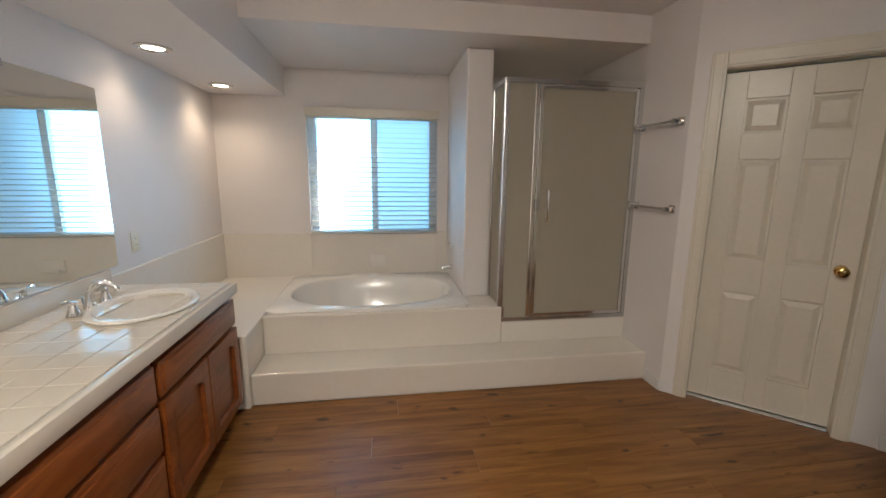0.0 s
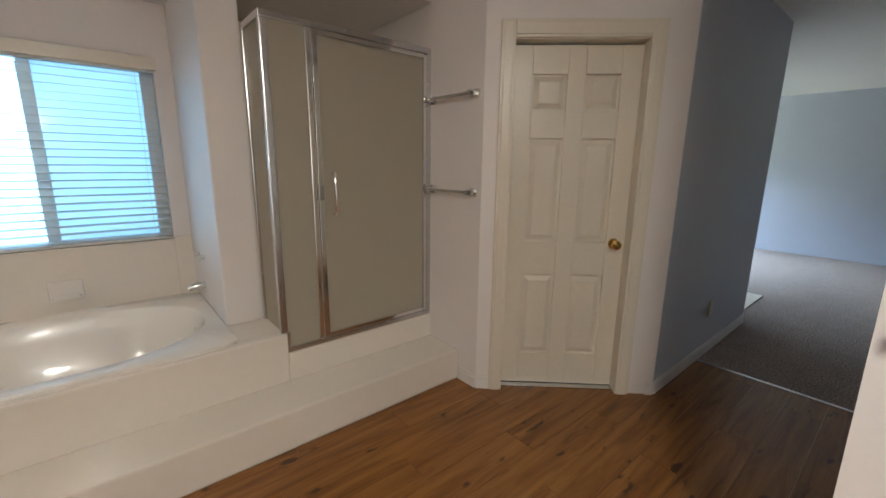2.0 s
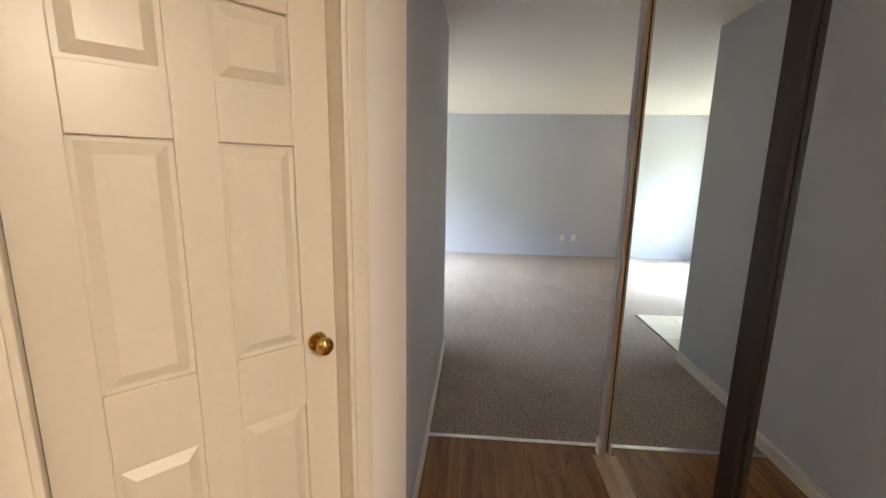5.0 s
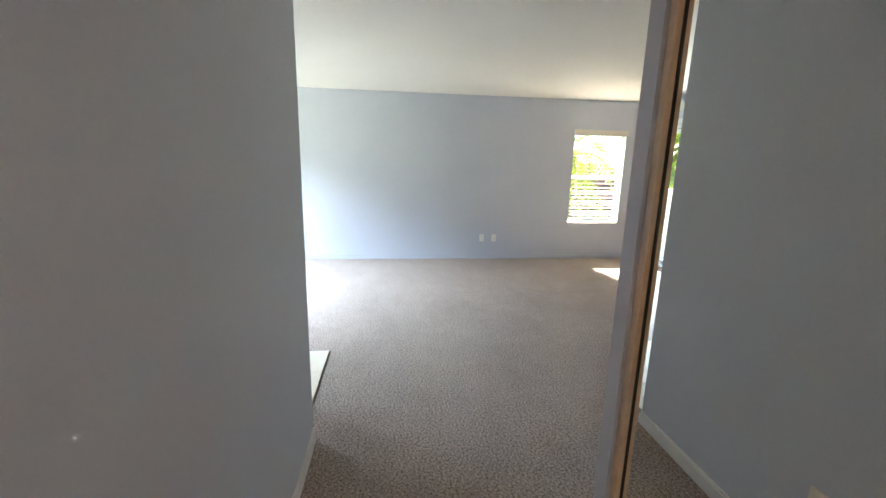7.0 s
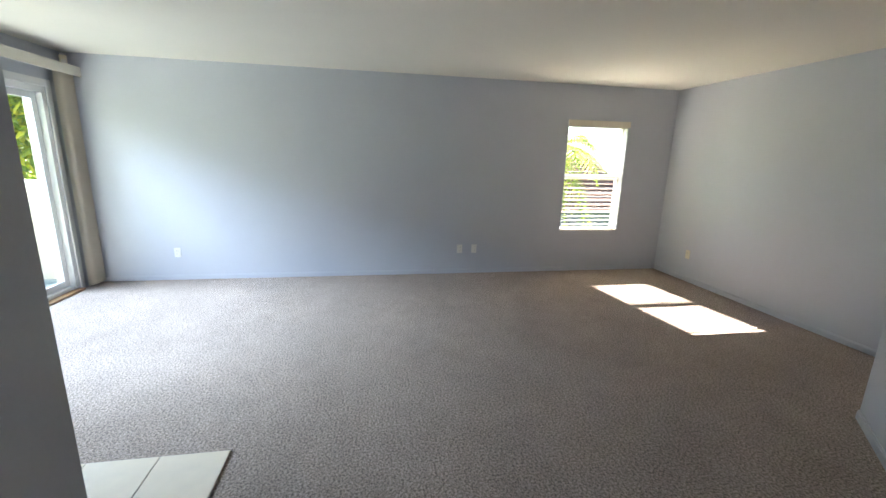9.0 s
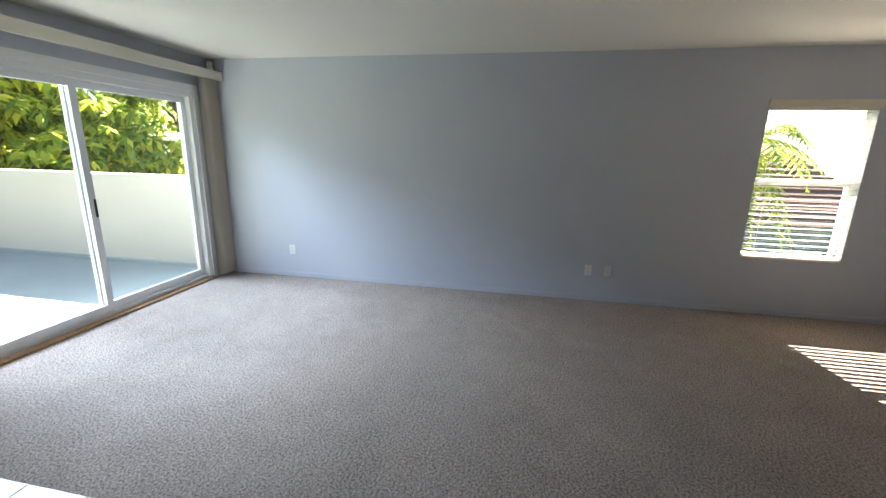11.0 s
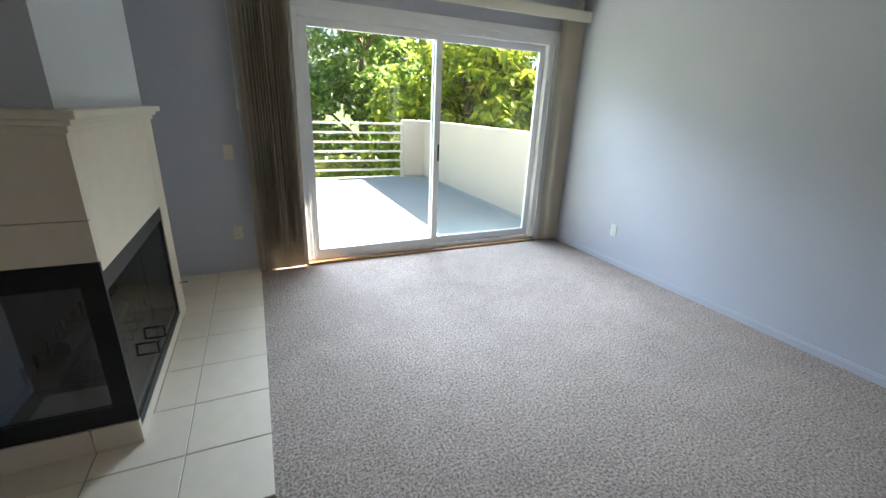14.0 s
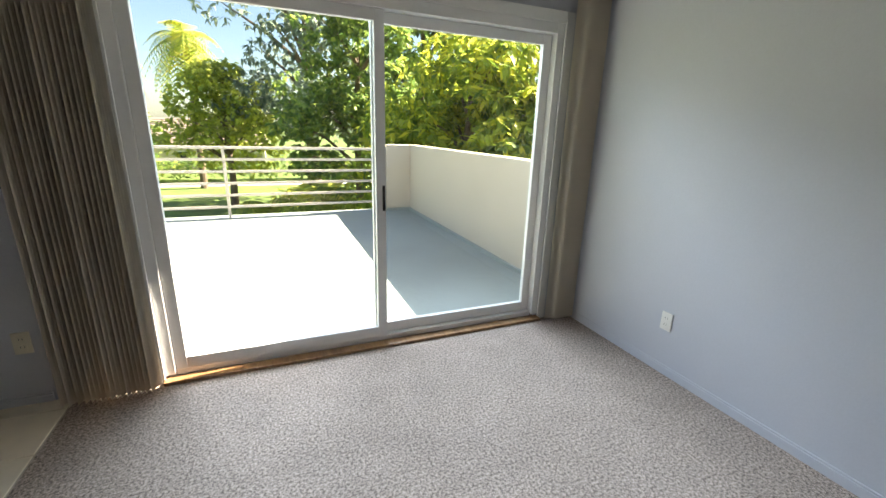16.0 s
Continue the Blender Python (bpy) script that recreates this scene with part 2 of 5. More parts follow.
def obscure(name, colour, rough, share):
    """Patterned tinted glass: part scatters on its rough face, part passes blurred."""
    m = glass(name, colour, rough)
    n, l = m.node_tree.nodes, m.node_tree.links
    d, mix = n.new("ShaderNodeBsdfTranslucent"), n.new("ShaderNodeMixShader")
    f, m2 = n.new("ShaderNodeBsdfDiffuse"), n.new("ShaderNodeMixShader")
    d.inputs["Color"].default_value = f.inputs["Color"].default_value = (*colour, 1)
    m2.inputs[0].default_value, mix.inputs[0].default_value = 0.5, share
    l.new(d.outputs[0], m2.inputs[1]), l.new(f.outputs[0], m2.inputs[2])
    l.new(n["Principled BSDF"].outputs[0], mix.inputs[1]), l.new(m2.outputs[0], mix.inputs[2])
    l.new(mix.outputs[0], n["Material Output"].inputs[0])
    return m


SMOKE = obscure("tinted_obscure_glass", (0.66, 0.62, 0.53), 0.25, 0.75)
FROST = obscure("frosted_pane", (0.92, 0.96, 1.0), 0.35, 0.35)
CHAR = material("charred_log", (0.06, 0.05, 0.045), 0.9, amount=0.4, scale=14, bump=0.6, bump_scale=30)
SIDING = material("grey_blue_siding", (0.13, 0.15, 0.19), 0.8, amount=0.1, scale=6)
for cloth, share in ((BLIND, 0.45), (SLAT, 0.25)):
    cn, cl = cloth.node_tree.nodes, cloth.node_tree.links
    lit, both = cn.new("ShaderNodeBsdfTranslucent"), cn.new("ShaderNodeMixShader")
    lit.inputs["Color"].default_value = (0.72, 0.66, 0.56, 1)
    both.inputs[0].default_value = share
    cl.new(cn["Principled BSDF"].outputs[0], both.inputs[1]), cl.new(lit.outputs[0], both.inputs[2])
    cl.new(both.outputs[0], cn["Material Output"].inputs[0])


# ---- building helpers ----
def box(bm, x0, x1, y0, y1, z0, z1, bevel=0.0):
    """A block between those planes, its edges rounded by bevel."""
    m = Matrix.Translation(((x0 + x1) / 2, (y0 + y1) / 2, (z0 + z1) / 2)) @ Matrix.Diagonal((x1 - x0, y1 - y0, z1 - z0, 1))
    made = bmesh.ops.create_cube(bm, size=1, matrix=m)
    if bevel:
        edges = list({e for v in made["verts"] for e in v.link_edges})
        bmesh.ops.bevel(bm, geom=edges, offset=bevel, segments=2, affect='EDGES', profile=0.6)
    return bm


def boxes(*rows, bevel=0.0):
    bm = bmesh.new()
    for r in rows:
        box(bm, *r, bevel=bevel)
    return bm


def prism(outline, z0, z1, bm=None):
    """An upright prism over a closed outline of (x, y)."""
    bm = bm or bmesh.new()
    low = [bm.verts.new((x, y, z0)) for x, y in outline]
    top = [bm.verts.new((x, y, z1)) for x, y in outline]
    n = len(outline)
    bm.faces.new(low[::-1]), bm.faces.new(top)
    for i in range(n):
        bm.faces.new((low[i], low[(i + 1) % n], top[(i + 1) % n], top[i]))
    bmesh.ops.recalc_face_normals(bm, faces=bm.faces)
    return bm


def tube(bm, points, radius, sides=12, closed_ends=True):
    """A round bar along points; radius is a number or one for each point."""
    pts = [Vector(p) for p in points]
    rad = [radius] * len(pts) if isinstance(radius, (int, float)) else radius
    rings, ref = [], None
    for i, p in enumerate(pts):
        d = (pts[min(i + 1, len(pts) - 1)] - pts[max(i - 1, 0)]).normalized()
        ref = ref or (Vector((0, 0, 1)) if abs(d.z) < 0.9 else Vector((1, 0, 0)))
        u = d.cross(ref).normalized()
        ref = u.cross(d).normalized()
        rings.append([bm.verts.new(p + (u * math.cos(a) + ref * math.sin(a)) * rad[i]) for a in [2 * math.pi * k / sides for k in range(sides)]])
    for a, b in zip(rings, rings[1:]):
        for k in range(sides):
            bm.faces.new((a[k], a[(k + 1) % sides], b[(k + 1) % sides], b[k]))
    if closed_ends:
        bm.faces.new(rings[0][::-1]), bm.faces.new(rings[-1])
    return bm


def lathe(bm, profile, centre=(0, 0, 0), sides=24, axis='Z'):
    """A turned shape from (radius, height) pairs."""
    turn = {'Z': Matrix(), 'X': Matrix.Rotation(radians(90), 4, 'Y'), 'Y': Matrix.Rotation(radians(-90), 4, 'X')}[axis]
    rings = []
    for r, h in profile:
        rings.append([bm.verts.new(Vector(centre) + turn @ Vector((r * math.cos(2 * math.pi * k / sides), r * math.sin(2 * math.pi * k / sides), h))) for k in range(sides)])
    for a, b in zip(rings, rings[1:]):
        for k in range(sides):
            bm.faces.new((a[k], a[(k + 1) % sides], b[(k + 1) % sides], b[k]))
    bm.faces.new(rings[0][::-1]), bm.faces.new(rings[-1])
    bmesh.ops.recalc_face_normals(bm, faces=bm.faces)
    return bm


def mesh_of(name, bm, mat, smooth=False):
    data = bpy.data.meshes.new(name)
    bm.to_mesh(data)
    bm.free()
    data.materials.append(mat)
    if smooth:
        data.shade_smooth()
        data.set_sharp_from_angle(angle=radians(35))
    return data


def part(name, bm, mat, parent=None, label="", smooth=False):
    ob = new(name, mesh_of(name, bm, mat, smooth))
    ob.parent = parent
    return tagged(ob, label)


def thing(name, label, category, group="", m=None, kind=""):
    """An Empty at a thing's base, which parents its parts."""
    ob = new(name)
    ob.empty_display_size = 0.1
    if m is not None:
        ob.matrix_world = m
    return tagged(ob, label, category, group, kind)


def structure(name, bm, mat, label, smooth=False):
    return tagged(part(name, bm, mat, None, label, smooth), category=name.split("_")[0], kind="structure")


# ---- plan ----
CEILING, ALCOVE, SOFFIT = 2.52, 2.34, 2.10
WEST, NORTH_BATH, EAST_BATH = -1.27, 4.12, 2.02
PASS_N, CLOSET_Y, PASS_END = 1.75, 0.812, 4.71
EAST, SOUTH, NORTH = 9.03, -3.10, 4.28
CARPET_X, SOUTH_BATH = 3.56, -1.3
DECK_Z, PARAPET_X, RAIL_Y = -0.12, 9.41, 9.62
A, B = Vector((2.02, 2.50, 0)), Vector((2.82, 1.75, 0))        # diagonal wall, face to the bathroom
ALONG = (B - A).normalized()
INTO = Vector((-ALONG.y, ALONG.x, 0))
INTO = INTO if INTO.x > 0 else -INTO
DIAG = Matrix(((ALONG.x, INTO.x, 0, A.x), (ALONG.y, INTO.y, 0, A.y), (0, 0, 1, 0), (0, 0, 0, 1)))
DIAG_LEN = (B - A).length

# floors
structure("floor_bathroom", boxes((-1.39, CARPET_X, SOUTH_BATH - 0.1, 4.27, -0.12, -0.008)), GROUT, "wood-look vinyl plank floor of the bathroom")
structure("floor_bedroom", boxes((CARPET_X, 9.18, -3.3, 4.4, -0.12, 0.0)), CARPET, "beige cut-pile carpet of the bedroom")
structure("trim_carpet_edge", boxes((CARPET_X - 0.03, CARPET_X, CLOSET_Y - 0.05, PASS_N, -0.008, 0.006), bevel=0.003), SATIN, "thin metal strip where the carpet meets the planks")

# walls
structure("wall_west", boxes((-1.39, WEST, SOUTH_BATH - 0.12, 4.27, -0.1, CEILING)), WHITE, "white painted bathroom wall behind the vanity")
structure("wall_south", boxes((WEST, 1.52, SOUTH_BATH - 0.12, SOUTH_BATH, -0.1, CEILING)), WHITE, "plain white bathroom wall")
WX0, WX1, WZ0, WZ1 = -0.49, 0.70, 0.87, 1.97
structure("wall_north", boxes((WEST, WX0, NORTH_BATH, 4.27, -0.1, CEILING), (WX1, 2.14, NORTH_BATH, 4.27, -0.1, CEILING),
          (WX0, WX1, NORTH_BATH, 4.27, -0.1, WZ0), (WX0, WX1, NORTH_BATH, 4.27, WZ1, CEILING)), WHITE, "white bathroom wall with a window opening")
structure("wall_towel", boxes((EAST_BATH, 2.14, 2.50, NORTH_BATH, -0.1, CEILING)), WHITE, "white bathroom wall with the towel bars")
DOOR0, DOOR1, DOOR_H = 0.156, 0.868, 2.065
d = bmesh.new()
box(d, 0, DOOR0, 0, 0.12, -0.1, CEILING), box(d, DOOR1, DIAG_LEN, 0, 0.12, -0.1, CEILING), box(d, DOOR0, DOOR1, 0, 0.12, DOOR_H, CEILING)
structure("wall_diagonal", d, WHITE, "white wall set at an angle with a door").matrix_world = DIAG
structure("wall_passage", boxes((2.83, PASS_END, PASS_N, PASS_N + 0.07, -0.1, CEILING)), GREY, "blue-grey painted wall of the passage")
structure("wall_closet_near", boxes((1.52, 1.62, SOUTH_BATH - 0.12, 0.87, -0.1, CEILING)), WHITE, "white wall end beside the mirrored closet")
structure("wall_closet_head", boxes((1.62, 3.455, 0.765, 0.85, 2.44, CEILING)), WHITE, "wall above the mirrored closet doors")
structure("wall_closet_back", boxes((1.62, 3.455, 0.12, 0.2, -0.1, CEILING)), WHITE, "back wall inside the closet")
structure("wall_closet_end", boxes((3.455, 3.505, -1.33, CLOSET_Y, -0.1, CEILING)), GREY, "grey painted end wall of the closet")
structure("wall_bedroom_west", boxes((PASS_END - 0.12, PASS_END, PASS_N + 0.07, 4.4, -0.1, CEILING)), GREY, "grey bedroom wall behind the fireplace")
SX0, SX1, SZ1 = 6.20, 8.74, 2.14
structure("wall_slider", boxes((PASS_END, SX0, NORTH, 4.42, -0.1, CEILING), (SX1, 9.18, NORTH, 4.42, -0.1, CEILING), (SX0, SX1, NORTH, 4.42, SZ1, CEILING)), GREY, "blue-grey bedroom wall around the sliding door")
BY0, BY1, BZ0, BZ1 = -2.40, -1.53, 0.58, 2.03
structure("wall_east", boxes((EAST, 9.18, BY1, NORTH, -0.1, CEILING), (EAST, 9.18, -3.3, BY0, -0.1, CEILING), (EAST, 9.18, BY0, BY1, -0.1, BZ0), (EAST, 9.18, BY0, BY1, BZ1, CEILING)), GREY, "blue-grey bedroom wall with a blinded window")
structure("wall_bedroom_south", boxes((5.45, EAST, -3.3, SOUTH, -0.1, CEILING)), GREY, "blue-grey bedroom wall")
# ceilings
structure("ceiling_bathroom", boxes((-1.39, 2.9, SOUTH_BATH - 0.12, 4.27, CEILING, CEILING + 0.15)), WHITE, "white bathroom and passage ceiling")
structure("ceiling_bedroom", boxes((2.9, 9.18, -3.3, 4.42, CEILING, CEILING + 0.15)), CEIL, "off-white textured bedroom ceiling")
structure("ceiling_alcove", boxes((-0.66, EAST_BATH, 2.96, NORTH_BATH, ALCOVE, CEILING)), WHITE, "lowered ceiling over the tub and shower")
structure("ceiling_soffit", boxes((WEST, -0.66, SOUTH_BATH, NORTH_BATH, SOFFIT, CEILING)), WHITE, "lowered soffit over the vanity with recessed lights")

structure("wall_entry", prism([(3.50, -1.33), (4.89, -1.33), (5.56, -1.95), (5.56, -3.1), (3.50, -3.1)], -0.1, CEILING), GREY, "grey painted bedroom corner with an angled face")


# ---- trim ----
def baseboard(length, height, mat, m, label):
    bm = boxes((0, length, -0.012, 0, 0, height * 0.8), bevel=0.002)
    box(bm, 0, length, -0.008, 0, height * 0.8 + 0.0005, height, bevel=0.002)
    ob = structure("baseboard", bm, mat, label)
    ob.matrix_world = m


WB, GB = "white enamelled baseboard with a stepped top", "low baseboard painted like the bedroom wall"
baseboard(0.155, 0.085, TRIM, Matrix.Translation((EAST_BATH, 2.655, 0)) @ pose(0, 0, 0, 0, 0, -90), WB)
baseboard(0.105, 0.085, TRIM, DIAG, WB)
baseboard(DIAG_LEN - 1.05, 0.085, TRIM, DIAG @ Matrix.Translation((1.05, 0, 0)), WB)
baseboard(PASS_END - 2.83, 0.085, TRIM, pose(2.83, PASS_N, 0), WB)
baseboard(0.05, 0.085, TRIM, pose(3.505, CLOSET_Y, 0, 0, 0, 180), WB)
baseboard(2.1, 0.085, TRIM, pose(3.505, -1.28, 0, 0, 0, 90), WB)
baseboard(4.28 + 3.1, 0.06, GREY, pose(EAST, NORTH, 0, 0, 0, -90), GB)
baseboard(EAST - 5.56, 0.06, GREY, pose(EAST, SOUTH, 0, 0, 0, 180), GB)
baseboard(0.91, 0.06, GREY, pose(5.56, -1.95, 0, 0, 0, 137.2), GB)
baseboard(1.0, 0.06, GREY, pose(4.71, 4.28, 0), GB)
baseboard(2.1, 0.085, TRIM, pose(1.52, 0.86, 0, 0, 0, -90), WB)

# wainscot tile on the tub walls, in bands with rounded top
structure("trim_tub_tile_north", boxes((WEST + 0.012, WX0 - 0.0, NORTH_BATH - 0.012, NORTH_BATH, 0.47, 0.885), (WX0, WX1, NORTH_BATH - 0.012, NORTH_BATH, 0.47, 0.865), (WX1, 0.83, NORTH_BATH - 0.012, NORTH_BATH, 0.47, 0.885), bevel=0.004), TILE, "cream glazed tile behind the tub")
structure("trim_tub_tile_west", boxes((WEST, WEST + 0.012, 2.52, NORTH_BATH, 0.47, 0.885), bevel=0.004), TILE, "cream glazed tile along the tub deck")


# ---- bathroom: tub platform ----
step = structure("step_tub", boxes((-0.65, EAST_BATH, 2.66, 2.96, 0, 0.206), bevel=0.012), TILE, "cream tiled step along the tub and shower")
deck = boxes((WEST, -0.65, 2.62, NORTH_BATH - 0.012, 0, 0.475), bevel=0.012)
box(deck, -0.65, 1.03, 2.96, 3.02, 0, 0.475, bevel=0.012)
box(deck, 0.79, 1.03, 3.02, NORTH_BATH, 0, 0.475)
box(deck, -0.65, 0.79, 4.02, NORTH_BATH - 0.012, 0, 0.475)
structure("platform_tub", deck, TILE, "cream tiled platform round the bathtub")
structure("platform_shower", boxes((1.03, EAST_BATH, 2.96, 3.08, 0, 0.36), (1.03, EAST_BATH, 3.08, NORTH_BATH, 0, 0.26), bevel=0.008), TILE, "cream tiled curb and floor of the shower")
structure("wall_wing", boxes((0.80, 1.0, 3.27, NORTH_BATH, 0.475, ALCOVE), bevel=0.014), WHITE, "white wing wall between tub and shower")
structure("wall_shower_lining", boxes((1.0, 1.012, 3.3, NORTH_BATH - 0.012, 0.26, 2.1), (1.012, EAST_BATH - 0.012, NORTH_BATH - 0.012, NORTH_BATH, 0.26, 2.1), (EAST_BATH - 0.012, EAST_BATH, 3.08, NORTH_BATH, 0.26, 2.1)), TILE, "cream tiled inner walls of the shower")


def bathtub():
    ob = thing("bathtub", "white oval drop-in bathtub set in a cream tiled platform", "bathtub")
    bm = bmesh.new()
    n, cx, cy, rings = 64, 0.085, 3.52, []
    x0, x1, y0, y1 = -0.645, 0.80, 2.985, 4.055

    def ring(fn):
        rings.append([bm.verts.new(fn(2 * math.pi * k / n)) for k in range(n)])

    def rect(z, grow):
        def fn(a):
            c, s = math.cos(a), math.sin(a)
            hx, hy = (x1 - x0) / 2 + grow, (y1 - y0) / 2 + grow
            k = min(hx / abs(c) if abs(c) > 1e-6 else 9, hy / abs(s) if abs(s) > 1e-6 else 9)
            return ((x0 + x1) / 2 + c * k, (y0 + y1) / 2 + s * k, z)
        return fn

    def oval(rx, ry, z, dx=0):
        return lambda a: (cx + dx + rx * math.copysign(abs(math.cos(a)) ** 0.85, math.cos(a)), cy + ry * math.copysign(abs(math.sin(a)) ** 0.85, math.sin(a)), z)
    ring(rect(0.474, 0.0)), ring(rect(0.488, 0.0)), ring(rect(0.496, -0.012))
    for rx, ry, z, dx in ((0.665, 0.455, 0.494, 0), (0.645, 0.435, 0.486, 0), (0.63, 0.42, 0.462, 0), (0.60, 0.39, 0.36, 0.005), (0.55, 0.345, 0.20, 0.02), (0.48, 0.28, 0.11, 0.03), (0.3, 0.16, 0.095, 0.04)):
        ring(oval(rx, ry, z, dx))
    for a, b in zip(rings, rings[1:]):
        for k in range(n):
            bm.faces.new((a[k], a[(k + 1) % n], b[(k + 1) % n], b[k]))
    bm.faces.new(rings[-1])
    bmesh.ops.recalc_face_normals(bm, faces=bm.faces)
    bmesh.ops.reverse_faces(bm, faces=bm.faces) if rings[-1][0].normal.z < 0 else None
    shell = part("basin", bm, PORCELAIN, ob, "", True)
    part("overflow", lathe(bmesh.new(), ((0.0, 0), (0.03, 0), (0.026, 0.008), (0.0, 0.012)), (0.675, 3.5, 0.40), 16, 'X'), CHROME, ob, "round chrome overflow plate", True)
    return shell


bathtub()


def tub_tap():
    ob = thing("tub_tap", "chrome tub tap with lever valves on the wing wall", "tap")
    part("spout", tube(bmesh.new(), [(0.83, 3.78, 0.60), (0.77, 3.78, 0.605), (0.72, 3.78, 0.598), (0.705, 3.78, 0.585)], [0.026, 0.024, 0.02, 0.016]), CHROME, ob, "", True)
    for y in (3.70, 3.86):
        v = part("valve", lathe(bmesh.new(), ((0.0, 0), (0.034, 0.0), (0.03, -0.012), (0.016, -0.02), (0.014, -0.05), (0.02, -0.055), (0.0, -0.06)), (0.83, y, 0.80), 16, 'X'), CHROME, ob, "", True)
        part("lever", tube(bmesh.new(), [(0.775, y, 0.80), (0.772, y - 0.03, 0.80), (0.77, y - 0.055, 0.806)], [0.011, 0.009, 0.006], 8), CHROME, v, "", True)


tub_tap()
dish = thing("soap_dish", "cream ceramic soap dish set in the tub wall tile", "soap dish")
part("plate", boxes((0.04, 0.20, 4.088, 4.108, 0.555, 0.675), bevel=0.008), PORCELAIN, dish, "", True)
part("tray", boxes((0.055, 0.185, 4.05, 4.088, 0.57, 0.585), (0.06, 0.18, 4.046, 4.052, 0.585, 0.60), bevel=0.004), PORCELAIN, dish, "", True)


# ---- bathroom: shower ----
def shower():
    ob = thing("shower_enclosure", "framed shower enclosure of bronze-tinted obscure glass with bright aluminium frame", "shower")
    y, zb, zt = 2.985, 0.36, 2.085
    part("head_rail", boxes((1.0, EAST_BATH, y - 0.018, y + 0.018, zt - 0.035, zt), bevel=0.004), SATIN, ob)
    part("side_head_rail", boxes((1.0, 1.036, y + 0.018, 3.27, zt - 0.035, zt), bevel=0.004), SATIN, ob)
    part("sill_rail", boxes((1.03, EAST_BATH, y - 0.016, y + 0.016, zb, zb + 0.03), bevel=0.004), SATIN, ob)
    part("corner_post", boxes((1.0, 1.036, y - 0.018, y + 0.018, 0.478, zt - 0.035), (1.03, 1.05, y - 0.016, y + 0.016, zb + 0.03, 0.477), bevel=0.005), SATIN, ob)
    part("wall_jamb", boxes((1.985, EAST_BATH, y - 0.018, y + 0.018, zb + 0.03, zt - 0.035), bevel=0.004), SATIN, ob)
    part("side_jamb", boxes((1.0, 1.03, 3.245, 3.27, 0.478, zt - 0.035), bevel=0.004), SATIN, ob)
    part("mullion", boxes((1.215, 1.245, y - 0.02, y + 0.02, zb + 0.03, zt - 0.035), bevel=0.006), CHROME, ob)
    p = part("fixed_pane", boxes((1.04, 1.215, y - 0.003, y + 0.003, zb + 0.03, zt - 0.035)), SMOKE, ob, "tinted obscure glass pane")
    q = part("side_pane", boxes((1.014, 1.02, y + 0.018, 3.245, 0.478, zt - 0.035)), SMOKE, ob, "tinted obscure glass pane")
    door = thing("shower_door", "", "")
    door.parent = ob
    for k in ("label", "category"):
        if k in door:
            del door[k]
    x0, x1 = 1.25, 1.982
    part("frame", boxes((x0, x0 + 0.028, y - 0.022, y + 0.01, zb + 0.035, zt - 0.045), (x1 - 0.025, x1, y - 0.022, y + 0.01, zb + 0.035, zt - 0.045), (x0 + 0.028, x1 - 0.025, y - 0.022, y + 0.01, zb + 0.035, zb + 0.06), (x0 + 0.028, x1 - 0.025, y - 0.022, y + 0.01, zt - 0.065, zt - 0.045), bevel=0.003), CHROME, door)
    r = part("door_pane", boxes((x0 + 0.028, x1 - 0.025, y - 0.008, y - 0.002, zb + 0.06, zt - 0.065)), SMOKE, door, "tinted obscure glass pane")
    part("handle", tube(bmesh.new(), [(1.335, y - 0.008, 1.33), (1.335, y - 0.04, 1.33), (1.335, y - 0.05, 1.31), (1.335, y - 0.05, 1.13), (1.335, y - 0.04, 1.11), (1.335, y - 0.008, 1.11)], 0.008, 10), CHROME, door, "curved chrome pull handle", True)
    part("latch", boxes((1.245, 1.275, y - 0.035, y - 0.023, 1.19, 1.27), bevel=0.003), SATIN, door)
    for z in (1.23, 1.77):
        part("hinge", boxes((1.968, 1.995, y - 0.032, y - 0.023, z - 0.03, z + 0.03), bevel=0.003), SATIN, door)
    for g in (p, q, r):
        g.visible_shadow = False


shower()
head = thing("overhead_shower", "dark metal shower head on a bent arm", "shower head")
part("arm", tube(bmesh.new(), [(1.012, 3.7, 2.0), (1.08, 3.7, 2.02), (1.15, 3.7, 1.97), (1.18, 3.7, 1.93)], 0.011, 10), SATIN, head, "", True)
part("rose", lathe(bmesh.new(), ((0.0, 0.05), (0.015, 0.05), (0.045, 0.01), (0.05, 0.0), (0.0, -0.005)), (1.195, 3.7, 1.88), 20), BLACK, head, "dark round spray rose", True)


def towel_bar(name, label, y0, y1, z, wall_x, group):
    """A bar along y that stands off a wall to its right."""
    ob = thing(name, label, "towel bar", group)
    for y in (y0, y1):
        part("bracket", boxes((wall_x - 0.012, wall_x, y - 0.026, y + 0.026, z - 0.026, z + 0.026), (wall_x - 0.07, wall_x - 0.012, y - 0.014, y + 0.014, z - 0.014, z + 0.014), bevel=0.004), CHROME, ob, "", True)
    part("bar", boxes((wall_x - 0.062, wall_x - 0.046, y0 + 0.014, y1 - 0.014, z - 0.008, z + 0.008), bevel=0.002), SATIN, ob)


towel_bar("towel_bar", "square chrome towel bar on a white wall", 2.555, 2.93, 1.775, EAST_BATH, "towel bars beside the shower")
towel_bar("towel_bar", "square chrome towel bar on a white wall", 2.555, 2.93, 1.23, EAST_BATH, "towel bars beside the shower")
towel_bar("towel_bar", "chrome towel bar near the end of a white wall", 0.25, 0.80, 1.10, 1.52, "")


